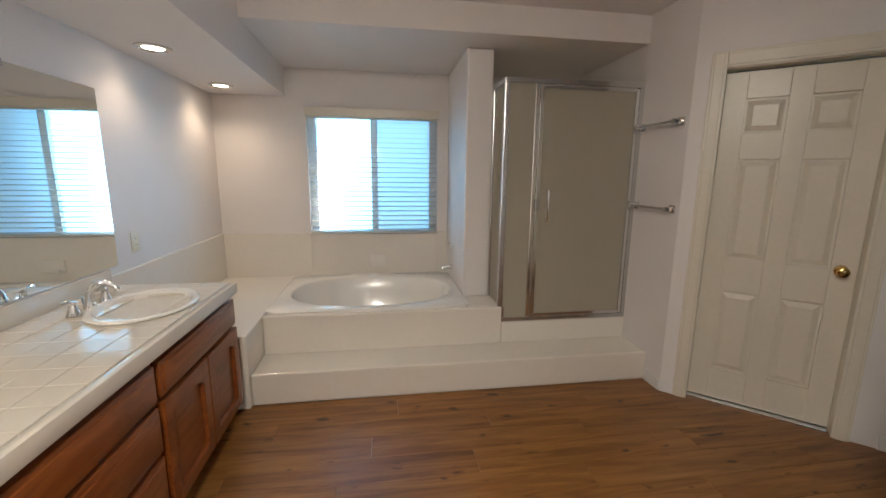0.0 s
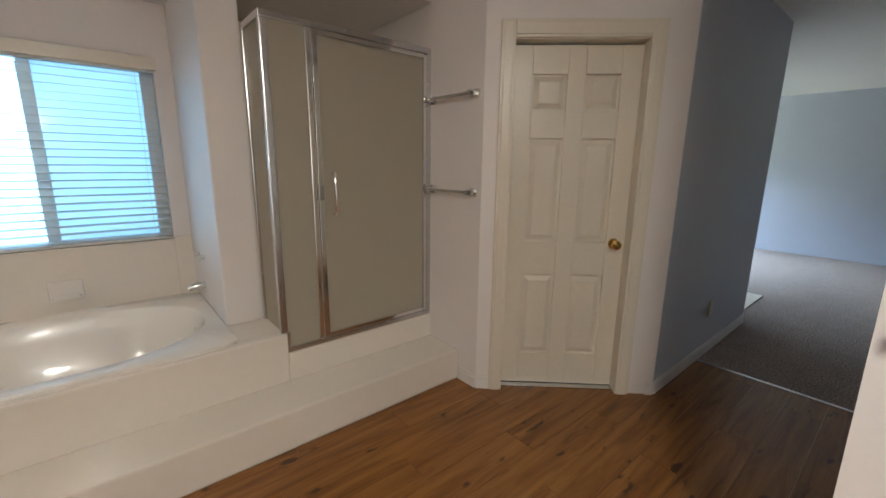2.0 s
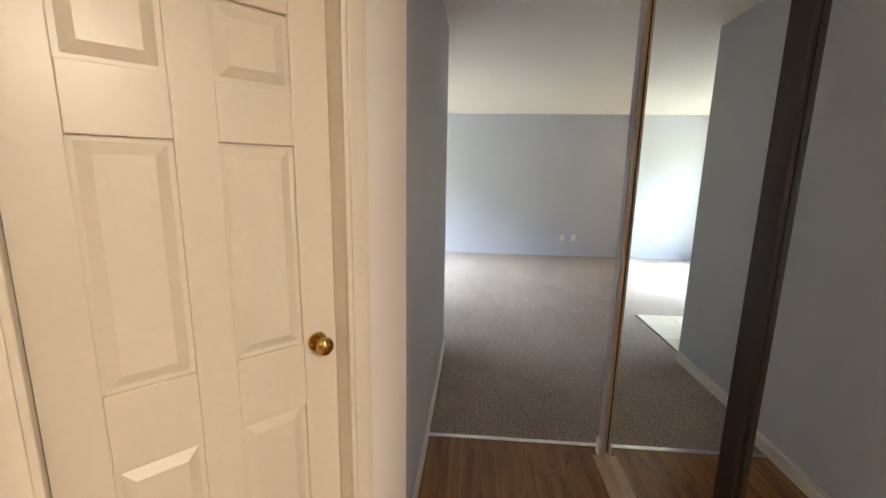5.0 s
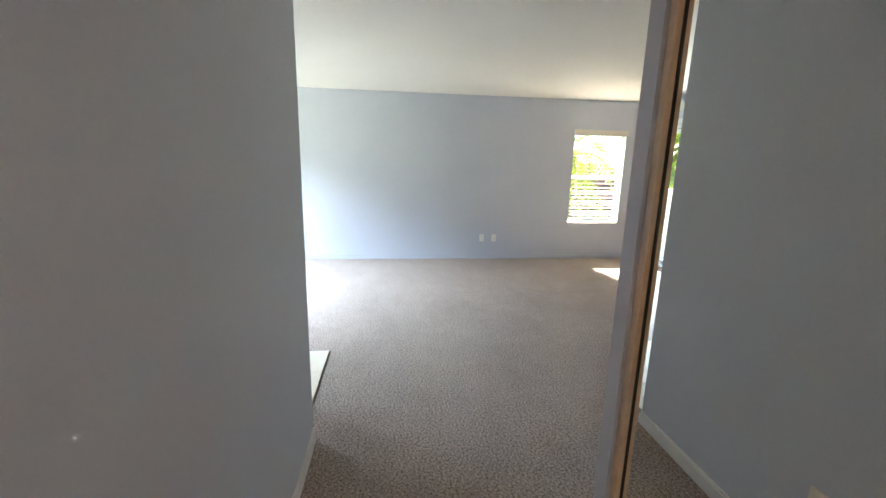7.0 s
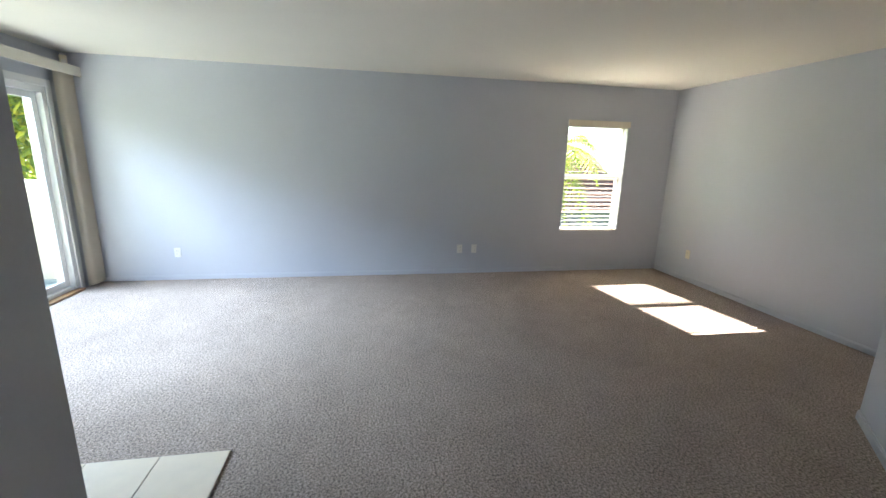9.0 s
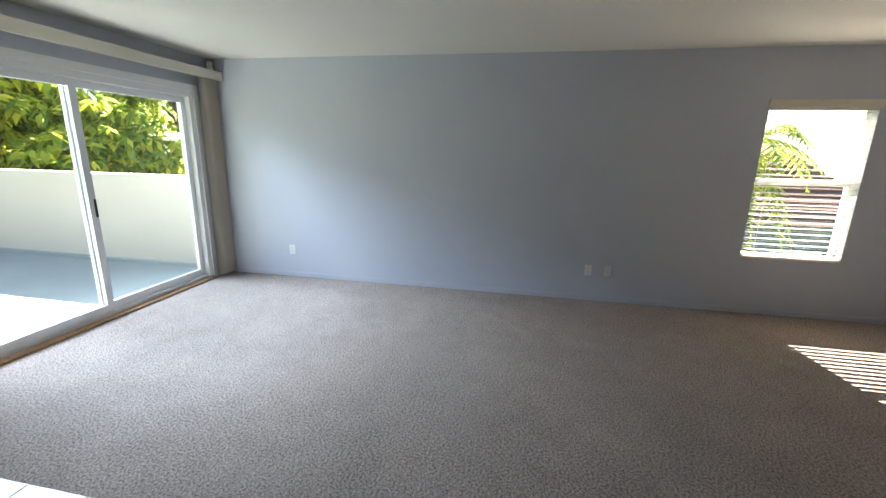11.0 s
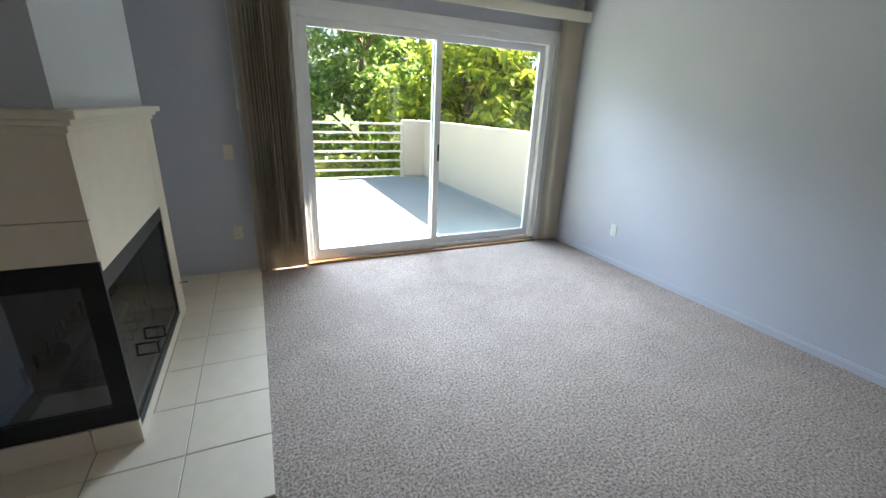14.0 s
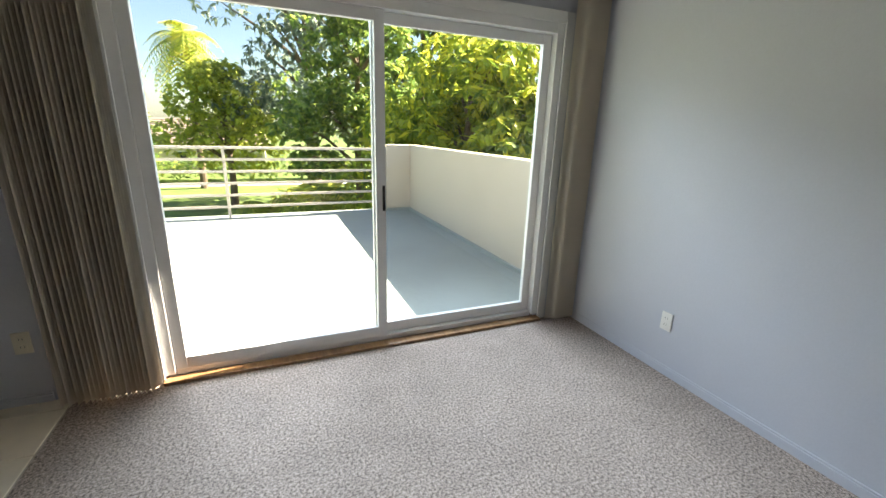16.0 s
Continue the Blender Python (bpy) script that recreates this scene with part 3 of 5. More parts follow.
# ---- bathroom: vanity ----
def front(name, y0, y1, z0, z1, parent, arch=False):
    """An overlay front with a stepped, bevelled border; doors have an arched sunk panel."""
    x = -0.65
    if not arch:
        bm = boxes((x - 0.024, x + 0.004, y0, y1, z0, z1), bevel=0.005)
        box(bm, x - 0.002, x + 0.012, y0 + 0.018, y1 - 0.018, z0 + 0.018, z1 - 0.018, bevel=0.006)
        return part(name, bm, CABINET, parent, "", True)
    fr = bmesh.new()
    w = 0.058
    box(fr, x - 0.024, x + 0.009, y0, y0 + w, z0, z1, bevel=0.004), box(fr, x - 0.024, x + 0.009, y1 - w, y1, z0, z1, bevel=0.004)
    box(fr, x - 0.024, x + 0.009, y0 + w, y1 - w, z0, z0 + w, bevel=0.004)
    n, ya, yb = 14, y0 + w, y1 - w
    rise = 0.045
    for i in range(n):
        u0, u1 = i / n, (i + 1) / n
        za, zb = [z1 - w - rise + rise * math.sin(math.pi * u) ** 0.6 for u in (u0 + 1e-6, u1 - 1e-6)]
        v = [fr.verts.new((xx, ya + (yb - ya) * u, zz)) for xx in (x - 0.024, x + 0.009) for u, zz in ((u0, za), (u1, zb), (u1, z1), (u0, z1))]
        for f in ((0, 1, 2, 3), (4, 5, 6, 7), (0, 1, 5, 4), (2, 3, 7, 6)):
            fr.faces.new([v[k] for k in f])
    bmesh.ops.recalc_face_normals(fr, faces=fr.faces)
    door = part(name, fr, CABINET, parent)
    part("panel", boxes((x - 0.024, x - 0.010, y0 + w - 0.004, y1 - w + 0.004, z0 + w - 0.004, z1 - w + 0.02)), CABINET, door, "sunk centre panel")
    return door


VAN0, VAN1 = -1.28, 2.485


def vanity():
    for y0, y1, doors in ((1.685, VAN1, True), (0.93, 1.68, False), (0.13, 0.925, True), (-0.62, 0.125, False), (VAN0, -0.625, True)):
        ob = thing("vanity_cabinet", "reddish-brown wooden vanity cabinet with arched doors" if doors else "reddish-brown wooden vanity cabinet with three drawers", "cabinet", "vanity cabinets")
        part("body", boxes((WEST + 0.002, -0.674, y0, y1, 0.10, 0.782), (WEST + 0.002, -0.74, y0, y1, 0.0, 0.10)), CABINET, ob)
        a, b, mid = y0 + 0.012, y1 - 0.012, (y0 + y1) / 2
        if doors:
            front("false_front", a, b, 0.615, 0.755, ob)
            front("door", a, mid - 0.004, 0.14, 0.595, ob, True)
            front("door", mid + 0.004, b, 0.14, 0.595, ob, True)
        else:
            front("drawer", a, b, 0.615, 0.755, ob)
            front("drawer", a, b, 0.42, 0.595, ob)
            front("drawer", a, b, 0.14, 0.40, ob)


vanity()
counter = tagged(part("countertop", boxes((WEST + 0.002, -0.655, VAN0, VAN1, 0.784, 0.836), bevel=0.004), GROUT, None, "cream glazed tile countertop with a rounded front edge"), category="countertop")
part("nosing", boxes((-0.66, -0.628, VAN0, VAN1 + 0.012, 0.784, 0.8445), (WEST + 0.01, -0.66, VAN1, VAN1 + 0.012, 0.784, 0.843), bevel=0.011), COUNTER, counter, "rounded tile nosing", True)
part("backsplash", boxes((WEST + 0.002, WEST + 0.014, VAN0, 2.52, 0.837, 0.925), bevel=0.004), COUNTER, counter, "cream tile backsplash", True)


def basin(cx, cy):
    ob = thing("wash_basin", "cream oval wash basin set in the tiled counter", "sink")
    bm, n, rings = bmesh.new(), 48, []
    for rx, ry, z in ((0.195, 0.245, 0.8455), (0.20, 0.25, 0.852), (0.19, 0.24, 0.861), (0.172, 0.222, 0.858), (0.16, 0.21, 0.846), (0.14, 0.18, 0.80), (0.09, 0.12, 0.762), (0.03, 0.03, 0.752)):
        rings.append([bm.verts.new((cx + rx * math.cos(2 * math.pi * k / n), cy + ry * math.sin(2 * math.pi * k / n), z)) for k in range(n)])
    for a, b in zip(rings, rings[1:]):
        for k in range(n):
            bm.faces.new((a[k], a[(k + 1) % n], b[(k + 1) % n], b[k]))
    bm.faces.new(rings[-1])
    bmesh.ops.recalc_face_normals(bm, faces=bm.faces)
    part("bowl", bm, PORCELAIN, ob, "", True)
    part("drain", lathe(bmesh.new(), ((0.0, 0.0), (0.022, 0.0), (0.02, 0.004), (0.0, 0.005)), (cx, cy, 0.7525), 16), CHROME, ob, "chrome drain", True)


basin(-0.88, 2.10)


def faucet(cx, cy):
    ob = thing("basin_faucet", "chrome two-handle faucet with an arched spout", "faucet")
    z = 0.845
    bm = lathe(bmesh.new(), ((0.0, 0), (0.026, 0), (0.022, 0.012), (0.017, 0.03), (0.0, 0.03)), (cx, cy, z))
    tube(bm, [(cx, cy, z + 0.02), (cx + 0.005, cy, z + 0.07), (cx + 0.03, cy, z + 0.105), (cx + 0.07, cy, z + 0.112), (cx + 0.105, cy, z + 0.095), (cx + 0.118, cy, z + 0.075)], [0.018, 0.017, 0.016, 0.015, 0.013, 0.012], 14)
    part("spout", bm, CHROME, ob, "", True)
    part("lift_rod", tube(bmesh.new(), [(cx - 0.028, cy, z), (cx - 0.028, cy, z + 0.05)], [0.003, 0.005], 8), CHROME, ob, "", True)
    for dy, s in ((-0.10, -1), (0.10, 1)):
        h = part("handle", lathe(bmesh.new(), ((0.0, 0), (0.027, 0), (0.024, 0.008), (0.014, 0.035), (0.013, 0.05), (0.017, 0.056), (0.0, 0.062)), (cx, cy + dy, z)), CHROME, ob, "", True)
        part("lever", tube(bmesh.new(), [(cx, cy + dy, z + 0.056), (cx + 0.0, cy + dy + s * 0.03, z + 0.068), (cx, cy + dy + s * 0.06, z + 0.066)], [0.009, 0.007, 0.006], 10), CHROME, h, "", True)


faucet(-1.10, 2.10)
glass_plate = tagged(part("wall_mirror", boxes((WEST, WEST + 0.006, VAN0, 2.60, 0.93, 1.845)), MIRROR, None, "large frameless mirror above the vanity counter"), category="mirror")
part("clip", boxes((WEST + 0.006, WEST + 0.010, 2.05, 2.075, 1.825, 1.855), bevel=0.001), SATIN, glass_plate, "small metal mirror clip")


def wall_plate(name, label, m, mat, slots="outlet"):
    """A cover plate that faces -y, with its sockets or rocker."""
    ob = thing(name, label, "outlet" if slots == "outlet" else "switch", m=m)
    part("plate", boxes((-0.036, 0.036, -0.007, 0, -0.058, 0.058), bevel=0.003), mat, ob, "", True)
    if slots == "outlet":
        for z in (-0.021, 0.021):
            s = part("socket", boxes((-0.017, 0.017, -0.009, -0.007, z - 0.014, z + 0.014), bevel=0.001), mat, ob)
            part("slot", boxes((-0.008, -0.006, -0.0095, -0.009, z - 0.003, z + 0.007), (0.006, 0.008, -0.0095, -0.009, z - 0.003, z + 0.007)), BLACK, s, "dark contact slots")
    else:
        part("rocker", boxes((-0.017, 0.017, -0.012, -0.007, -0.033, 0.033), bevel=0.002), mat, ob)
    return ob


wall_plate("outlet", "cream outlet plate on the wall beside the mirror", pose(WEST, 2.78, 1.03, 0, 0, 90), PLATE)
wall_plate("outlet", "white outlet plate on the blue-grey passage wall", pose(3.72, PASS_N, 0.36), PLATE)
wall_plate("light_switch", "cream switch plate at the end of a white wall", pose(1.52, 0.825, 1.43, 0, 0, -90), PLATE, "rocker")
for y, mat, lab in ((-0.10, WPLATE, "white outlet plate on the bedroom wall"), (-0.30, WPLATE, "white outlet plate on the bedroom wall"), (3.38, WPLATE, "white outlet plate on the bedroom wall near the sliding door")):
    wall_plate("outlet", lab, pose(EAST, y, 0.34, 0, 0, -90), mat)
wall_plate("outlet", "cream outlet plate on the bedroom wall beside the blinds", pose(5.645, NORTH, 0.355), PLATE)
wall_plate("light_switch", "cream rocker switch on the bedroom wall beside the blinds", pose(5.65, NORTH, 1.03), PLATE, "rocker")
wall_plate("outlet", "cream outlet plate low on the bedroom wall", pose(8.42, SOUTH, 0.36, 0, 0, 180), PLATE)


def downlight(x, y, watts):
    ob = thing("recessed_light", "round recessed ceiling light with a chrome trim, lit", "light", "recessed soffit lights", pose(x, y, SOFFIT))
    bm = bmesh.new()
    lathe(bm, ((0.062, -0.001), (0.088, -0.001), (0.088, -0.006), (0.07, -0.012), (0.062, -0.004)), sides=32)
    part("trim_ring", bm, SATIN, ob, "", True)
    part("bulb", lathe(bmesh.new(), ((0.0, -0.0025), (0.058, -0.0025), (0.05, -0.006), (0.0, -0.01)), sides=24), BULB, ob, "glowing warm bulb face", True)
    spot = lamp("downlight", 'SPOT', watts, look((x, y, SOFFIT - 0.03), (x, y, 0)), (1.0, 0.72, 0.46)).data
    spot.spot_size, spot.spot_blend, spot.shadow_soft_size = radians(140), 0.9, 0.05


# the first two are unseen extras added for fill; the far two are real
for yy, watts in ((0.60, 0.1), (1.70, 0.12), (2.77, 0.7), (3.73, 1.1)):
    downlight(-1.05, yy, watts)


# made-up dome fixture and lamp, out of view, filling the bathroom's right side
dome = thing("added_dome_light", "white flush dome light, lit, added unseen to brighten the bathroom", "light", m=pose(0.0, -0.2, CEILING))
part("canopy", lathe(bmesh.new(), ((0.0, -0.001), (0.17, -0.001), (0.17, -0.02), (0.0, -0.02)), sides=32), TRIM, dome, "", True)
part("diffuser", lathe(bmesh.new(), ((0.0, -0.021), (0.16, -0.021), (0.15, -0.055), (0.10, -0.085), (0.0, -0.095)), sides=32), BULB, dome, "glowing white dome", True)
lamp("dome_fill_lamp", 'AREA', 4.2, look((0.0, -0.2, CEILING - 0.10), (0.35, 0.25, 0)), (1.0, 0.88, 0.70), 0.3)

# ---- windows with horizontal blinds ----
def window(name, label, width, z0, z1, m, panes, bars):
    """A window in the x-z plane, x along the wall, y outwards; panes are (x0, x1, z0, z1, material)."""
    ob = tagged(thing(name, label, "window", m=m), kind="structure")
    f = 0.035
    part("frame", boxes((0, f, 0.08, 0.14, z0, z1), (width - f, width, 0.08, 0.14, z0, z1), (f, width - f, 0.08, 0.14, z0, z0 + f), (f, width - f, 0.08, 0.14, z1 - f, z1), bevel=0.004), VINYL, ob)
    for b in bars:
        part("sash_bar", boxes((b[0], b[1], 0.07, 0.13, b[2], b[3]), bevel=0.004), VINYL, ob)
    for x0, x1, a, b, mat in panes:
        part("pane", boxes((x0, x1, 0.10, 0.104, a, b)), mat, ob).visible_shadow = False
    return ob


def blind(label, width, z0, z1, m, slats, tilt, wand, deep=0.025):
    ob = thing("window_blind", label, "blind", m=m)
    part("valance", boxes((-0.012, width + 0.012, -0.03, -0.014, z1 - 0.03, z1 + 0.045), (-0.012, 0.0, -0.014, 0.0, z1 - 0.03, z1 + 0.045), (width, width + 0.012, -0.014, 0.0, z1 - 0.03, z1 + 0.045), bevel=0.003), CREAM, ob)
    part("head_box", boxes((0.004, width - 0.004, -0.012, 0.035, z1 - 0.045, z1 - 0.004)), SLAT, ob)
    data = mesh_of("slat", boxes((0.006, width - 0.006, -deep, deep, -0.0014, 0.0014)), SLAT)
    gap = (z1 - 0.07 - z0 - 0.035) / (slats - 1)
    for i in range(slats):
        s = new("slat", data)
        s.parent = ob
        s.matrix_local = pose(0, 0.012, z0 + 0.035 + gap * i, tilt)
    part("bottom_rail", boxes((0.006, width - 0.006, -0.012, 0.036, z0 + 0.004, z0 + 0.022), bevel=0.003), SLAT, ob)
    for x in (0.10, width - 0.10):
        part("ladder_cord", boxes((x - 0.0015, x + 0.0015, -0.016, -0.014, z0 + 0.02, z1 - 0.045)), SLAT, ob)
    part("pull_cord", tube(bmesh.new(), [(0.06, -0.02, z1 - 0.045), (0.06, -0.022, wand)], 0.002, 6), SLAT, ob)
    for x in (0.05, 0.06, 0.07):
        part("tassel", lathe(bmesh.new(), ((0.0, 0.02), (0.004, 0.018), (0.008, -0.015), (0.0, -0.018)), (x, -0.022, wand), 10), SLAT, ob, "", True)


w = WX1 - WX0
window("window_1", "white vinyl sliding window with frosted panes", w, WZ0, WZ1, pose(WX0, NORTH_BATH, 0),
       ((0.03, w / 2, WZ0 + 0.03, WZ1 - 0.03, FROST), (w / 2, w - 0.03, WZ0 + 0.03, WZ1 - 0.03, FROST)), ((w / 2 - 0.03, w / 2 + 0.03, WZ0 + 0.035, WZ1 - 0.035), (0.035, 0.075, WZ0 + 0.035, WZ1 - 0.035), (w - 0.07, w - 0.035, WZ0 + 0.035, WZ1 - 0.035)))
scr = tagged(thing("window_screen", "dark insect screen outside half of the bathroom window", "screen", m=pose(WX0, NORTH_BATH, 0)), kind="structure")
part("mesh_sheet", boxes((w / 2, w - 0.03, 0.135, 0.136, WZ0 + 0.03, WZ1 - 0.03)), SCREEN, scr)
blind("open horizontal blind with cream valance in the bathroom window", w, WZ0, WZ1, pose(WX0, NORTH_BATH, 0), 23, 6, 1.44)
structure("sill_1", boxes((WX0 - 0.01, WX1 + 0.01, NORTH_BATH - 0.02, NORTH_BATH + 0.08, WZ0 - 0.012, WZ0), bevel=0.003), TILE, "narrow tiled sill of the bathroom window")
bw = BY1 - BY0
window("window_2", "white vinyl single-hung window with clear panes", bw, BZ0, BZ1, pose(EAST, BY1, 0, 0, 0, -90),
       ((0.03, bw - 0.03, BZ0 + 0.03, 1.33, CLEAR), (0.03, bw - 0.03, 1.33, BZ1 - 0.03, CLEAR)), ((0.035, bw - 0.035, 1.30, 1.36),))
blind("half-open horizontal blind with cream valance in the bedroom window", bw, BZ0, BZ1, pose(EAST, BY1, 0, 0, 0, -90), 25, 0, 1.38, 0.021)


# ---- six-panel door in the angled wall ----
def panel_door():
    ob = tagged(thing("door_1", "closed cream six-panel door with a brass knob", "door", m=DIAG), kind="structure")
    x0, x1, y, h = DOOR0 + 0.004, DOOR1 - 0.004, 0.075, 2.035
    wd = x1 - x0
    part("leaf", boxes((x0, x1, y + 0.017, y + 0.04, 0.012, h)), CREAM, ob)
    xs = [x0 + wd * f for f in (0, 0.155, 0.43, 0.57, 0.845, 1)]
    zs = [0.012, 0.215, 0.735, 0.94, 1.54, 1.69, 1.885, h]
    for i in (0, 2, 4):
        part("stile", boxes((xs[i], xs[i + 1], y, y + 0.0168, 0.012, h), bevel=0.003), CREAM, ob)
    for i in (0, 2, 4, 6):
        for a, b in ((1, 2), (3, 4)):
            part("rail", boxes((xs[a], xs[b], y + 0.0005, y + 0.0168, zs[i], zs[i + 1]), bevel=0.003), CREAM, ob)
    for i in (1, 3, 5):
        for a, b in ((1, 2), (3, 4)):
            bm = bmesh.new()
            g, k = 0.012, 0.04
            lo = [bm.verts.new(p) for p in ((xs[a] + g, y + 0.0165, zs[i] + g), (xs[b] - g, y + 0.0165, zs[i] + g), (xs[b] - g, y + 0.0165, zs[i + 1] - g), (xs[a] + g, y + 0.0165, zs[i + 1] - g))]
            hi = [bm.verts.new(p) for p in ((xs[a] + k, y + 0.003, zs[i] + k), (xs[b] - k, y + 0.003, zs[i] + k), (xs[b] - k, y + 0.003, zs[i + 1] - k), (xs[a] + k, y + 0.003, zs[i + 1] - k))]
            bm.faces.new(hi), bm.faces.new(lo[::-1])
            for q in range(4):
                bm.faces.new((lo[q], lo[(q + 1) % 4], hi[(q + 1) % 4], hi[q]))
            bmesh.ops.recalc_face_normals(bm, faces=bm.faces)
            part("panel", bm, CREAM, ob)
    kx = x1 - 0.065
    knob = part("knob", lathe(bmesh.new(), ((0.0, 0.0), (0.032, 0.0), (0.030, -0.006), (0.012, -0.010), (0.011, -0.03), (0.022, -0.038), (0.029, -0.05), (0.026, -0.062), (0.012, -0.068), (0.0, -0.068)), (kx, y, 0.936), 24, 'Y'), BRASS, ob, "round polished brass knob", True)
    part("jamb", boxes((DOOR0 - 0.0, DOOR0 + 0.003, 0.0, 0.119, 0, DOOR_H), (DOOR1 - 0.003, DOOR1, 0.0, 0.119, 0, DOOR_H), (DOOR0 + 0.003, DOOR1 - 0.003, 0.0, 0.119, DOOR_H - 0.02, DOOR_H)), CREAM, ob)
    c = 0.075
    for r in ((DOOR0 - c, DOOR0 + 0.004, 0.0, DOOR_H + c), (DOOR1 - 0.004, DOOR1 + c, 0.0, DOOR_H + c)):
        part("casing", boxes((r[0], r[1], -0.016, -0.001, r[2], r[3]), (r[0] + 0.015, r[1] - 0.015, -0.021, -0.016, r[2], r[3] - 0.01), bevel=0.004), CREAM, ob)
    part("casing", boxes((DOOR0 + 0.004, DOOR1 - 0.004, -0.016, -0.001, DOOR_H - 0.016, DOOR_H + c), (DOOR0 + 0.004, DOOR1 - 0.004, -0.021, -0.016, DOOR_H, DOOR_H + c - 0.015), bevel=0.004), CREAM, ob)
    part("threshold", boxes((DOOR0 + 0.003, DOOR1 - 0.003, 0.03, 0.1, 0.0, 0.008), bevel=0.002), SATIN, ob, "thin metal threshold")


panel_door()


# ---- mirrored closet doors ----
def closet_door(label, x0, x1, y, left, right, wide):
    ob = tagged(thing("closet_door", label, "closet door", "mirrored closet doors"))
    part("mirror", boxes((x0 + 0.03, x1 - 0.02, y - 0.004, y, 0.05, 2.39)), MIRROR, ob, "full-height mirror")
    part("stile", boxes((x0, x0 + 0.05, y - 0.012, y + 0.012, 0.012, 2.42), bevel=0.004), left, ob)
    part("stile", boxes((x1 - wide, x1, y - 0.012, y + 0.016, 0.012, 2.42), bevel=0.003), right, ob)
    part("rail", boxes((x0 + 0.05, x1 - wide, y - 0.01, y + 0.008, 0.012, 0.05), bevel=0.003), right, ob)
    part("rail", boxes((x0 + 0.05, x1 - wide, y - 0.01, y + 0.008, 2.39, 2.42), bevel=0.003), right, ob)
    part("edge_bead", boxes((x1 - wide - 0.004, x1 - wide + 0.004, y - 0.012, y + 0.003, 0.014, 2.41), bevel=0.001), BLACK, ob)
    part("finger_pull", boxes((x1 - 0.018, x1 - 0.007, y + 0.0125, y + 0.0145, 0.94, 1.06), bevel=0.001), SATIN, ob, "small recessed metal pull")


closet_door("sliding mirrored closet door in a tan metal frame", 2.40, 3.45, 0.79, BRONZE, WOODTRIM, 0.022)
closet_door("sliding mirrored closet door in a dark bronze frame", 1.63, 2.50, 0.825, BRONZE, BRONZE, 0.075)
structure("trim_closet_track", boxes((1.62, 3.455, 0.765, 0.85, 0.0, 0.01), (1.62, 3.455, 0.765, 0.85, 2.42, 2.44), bevel=0.002), WOODTRIM, "tan metal track of the closet doors")


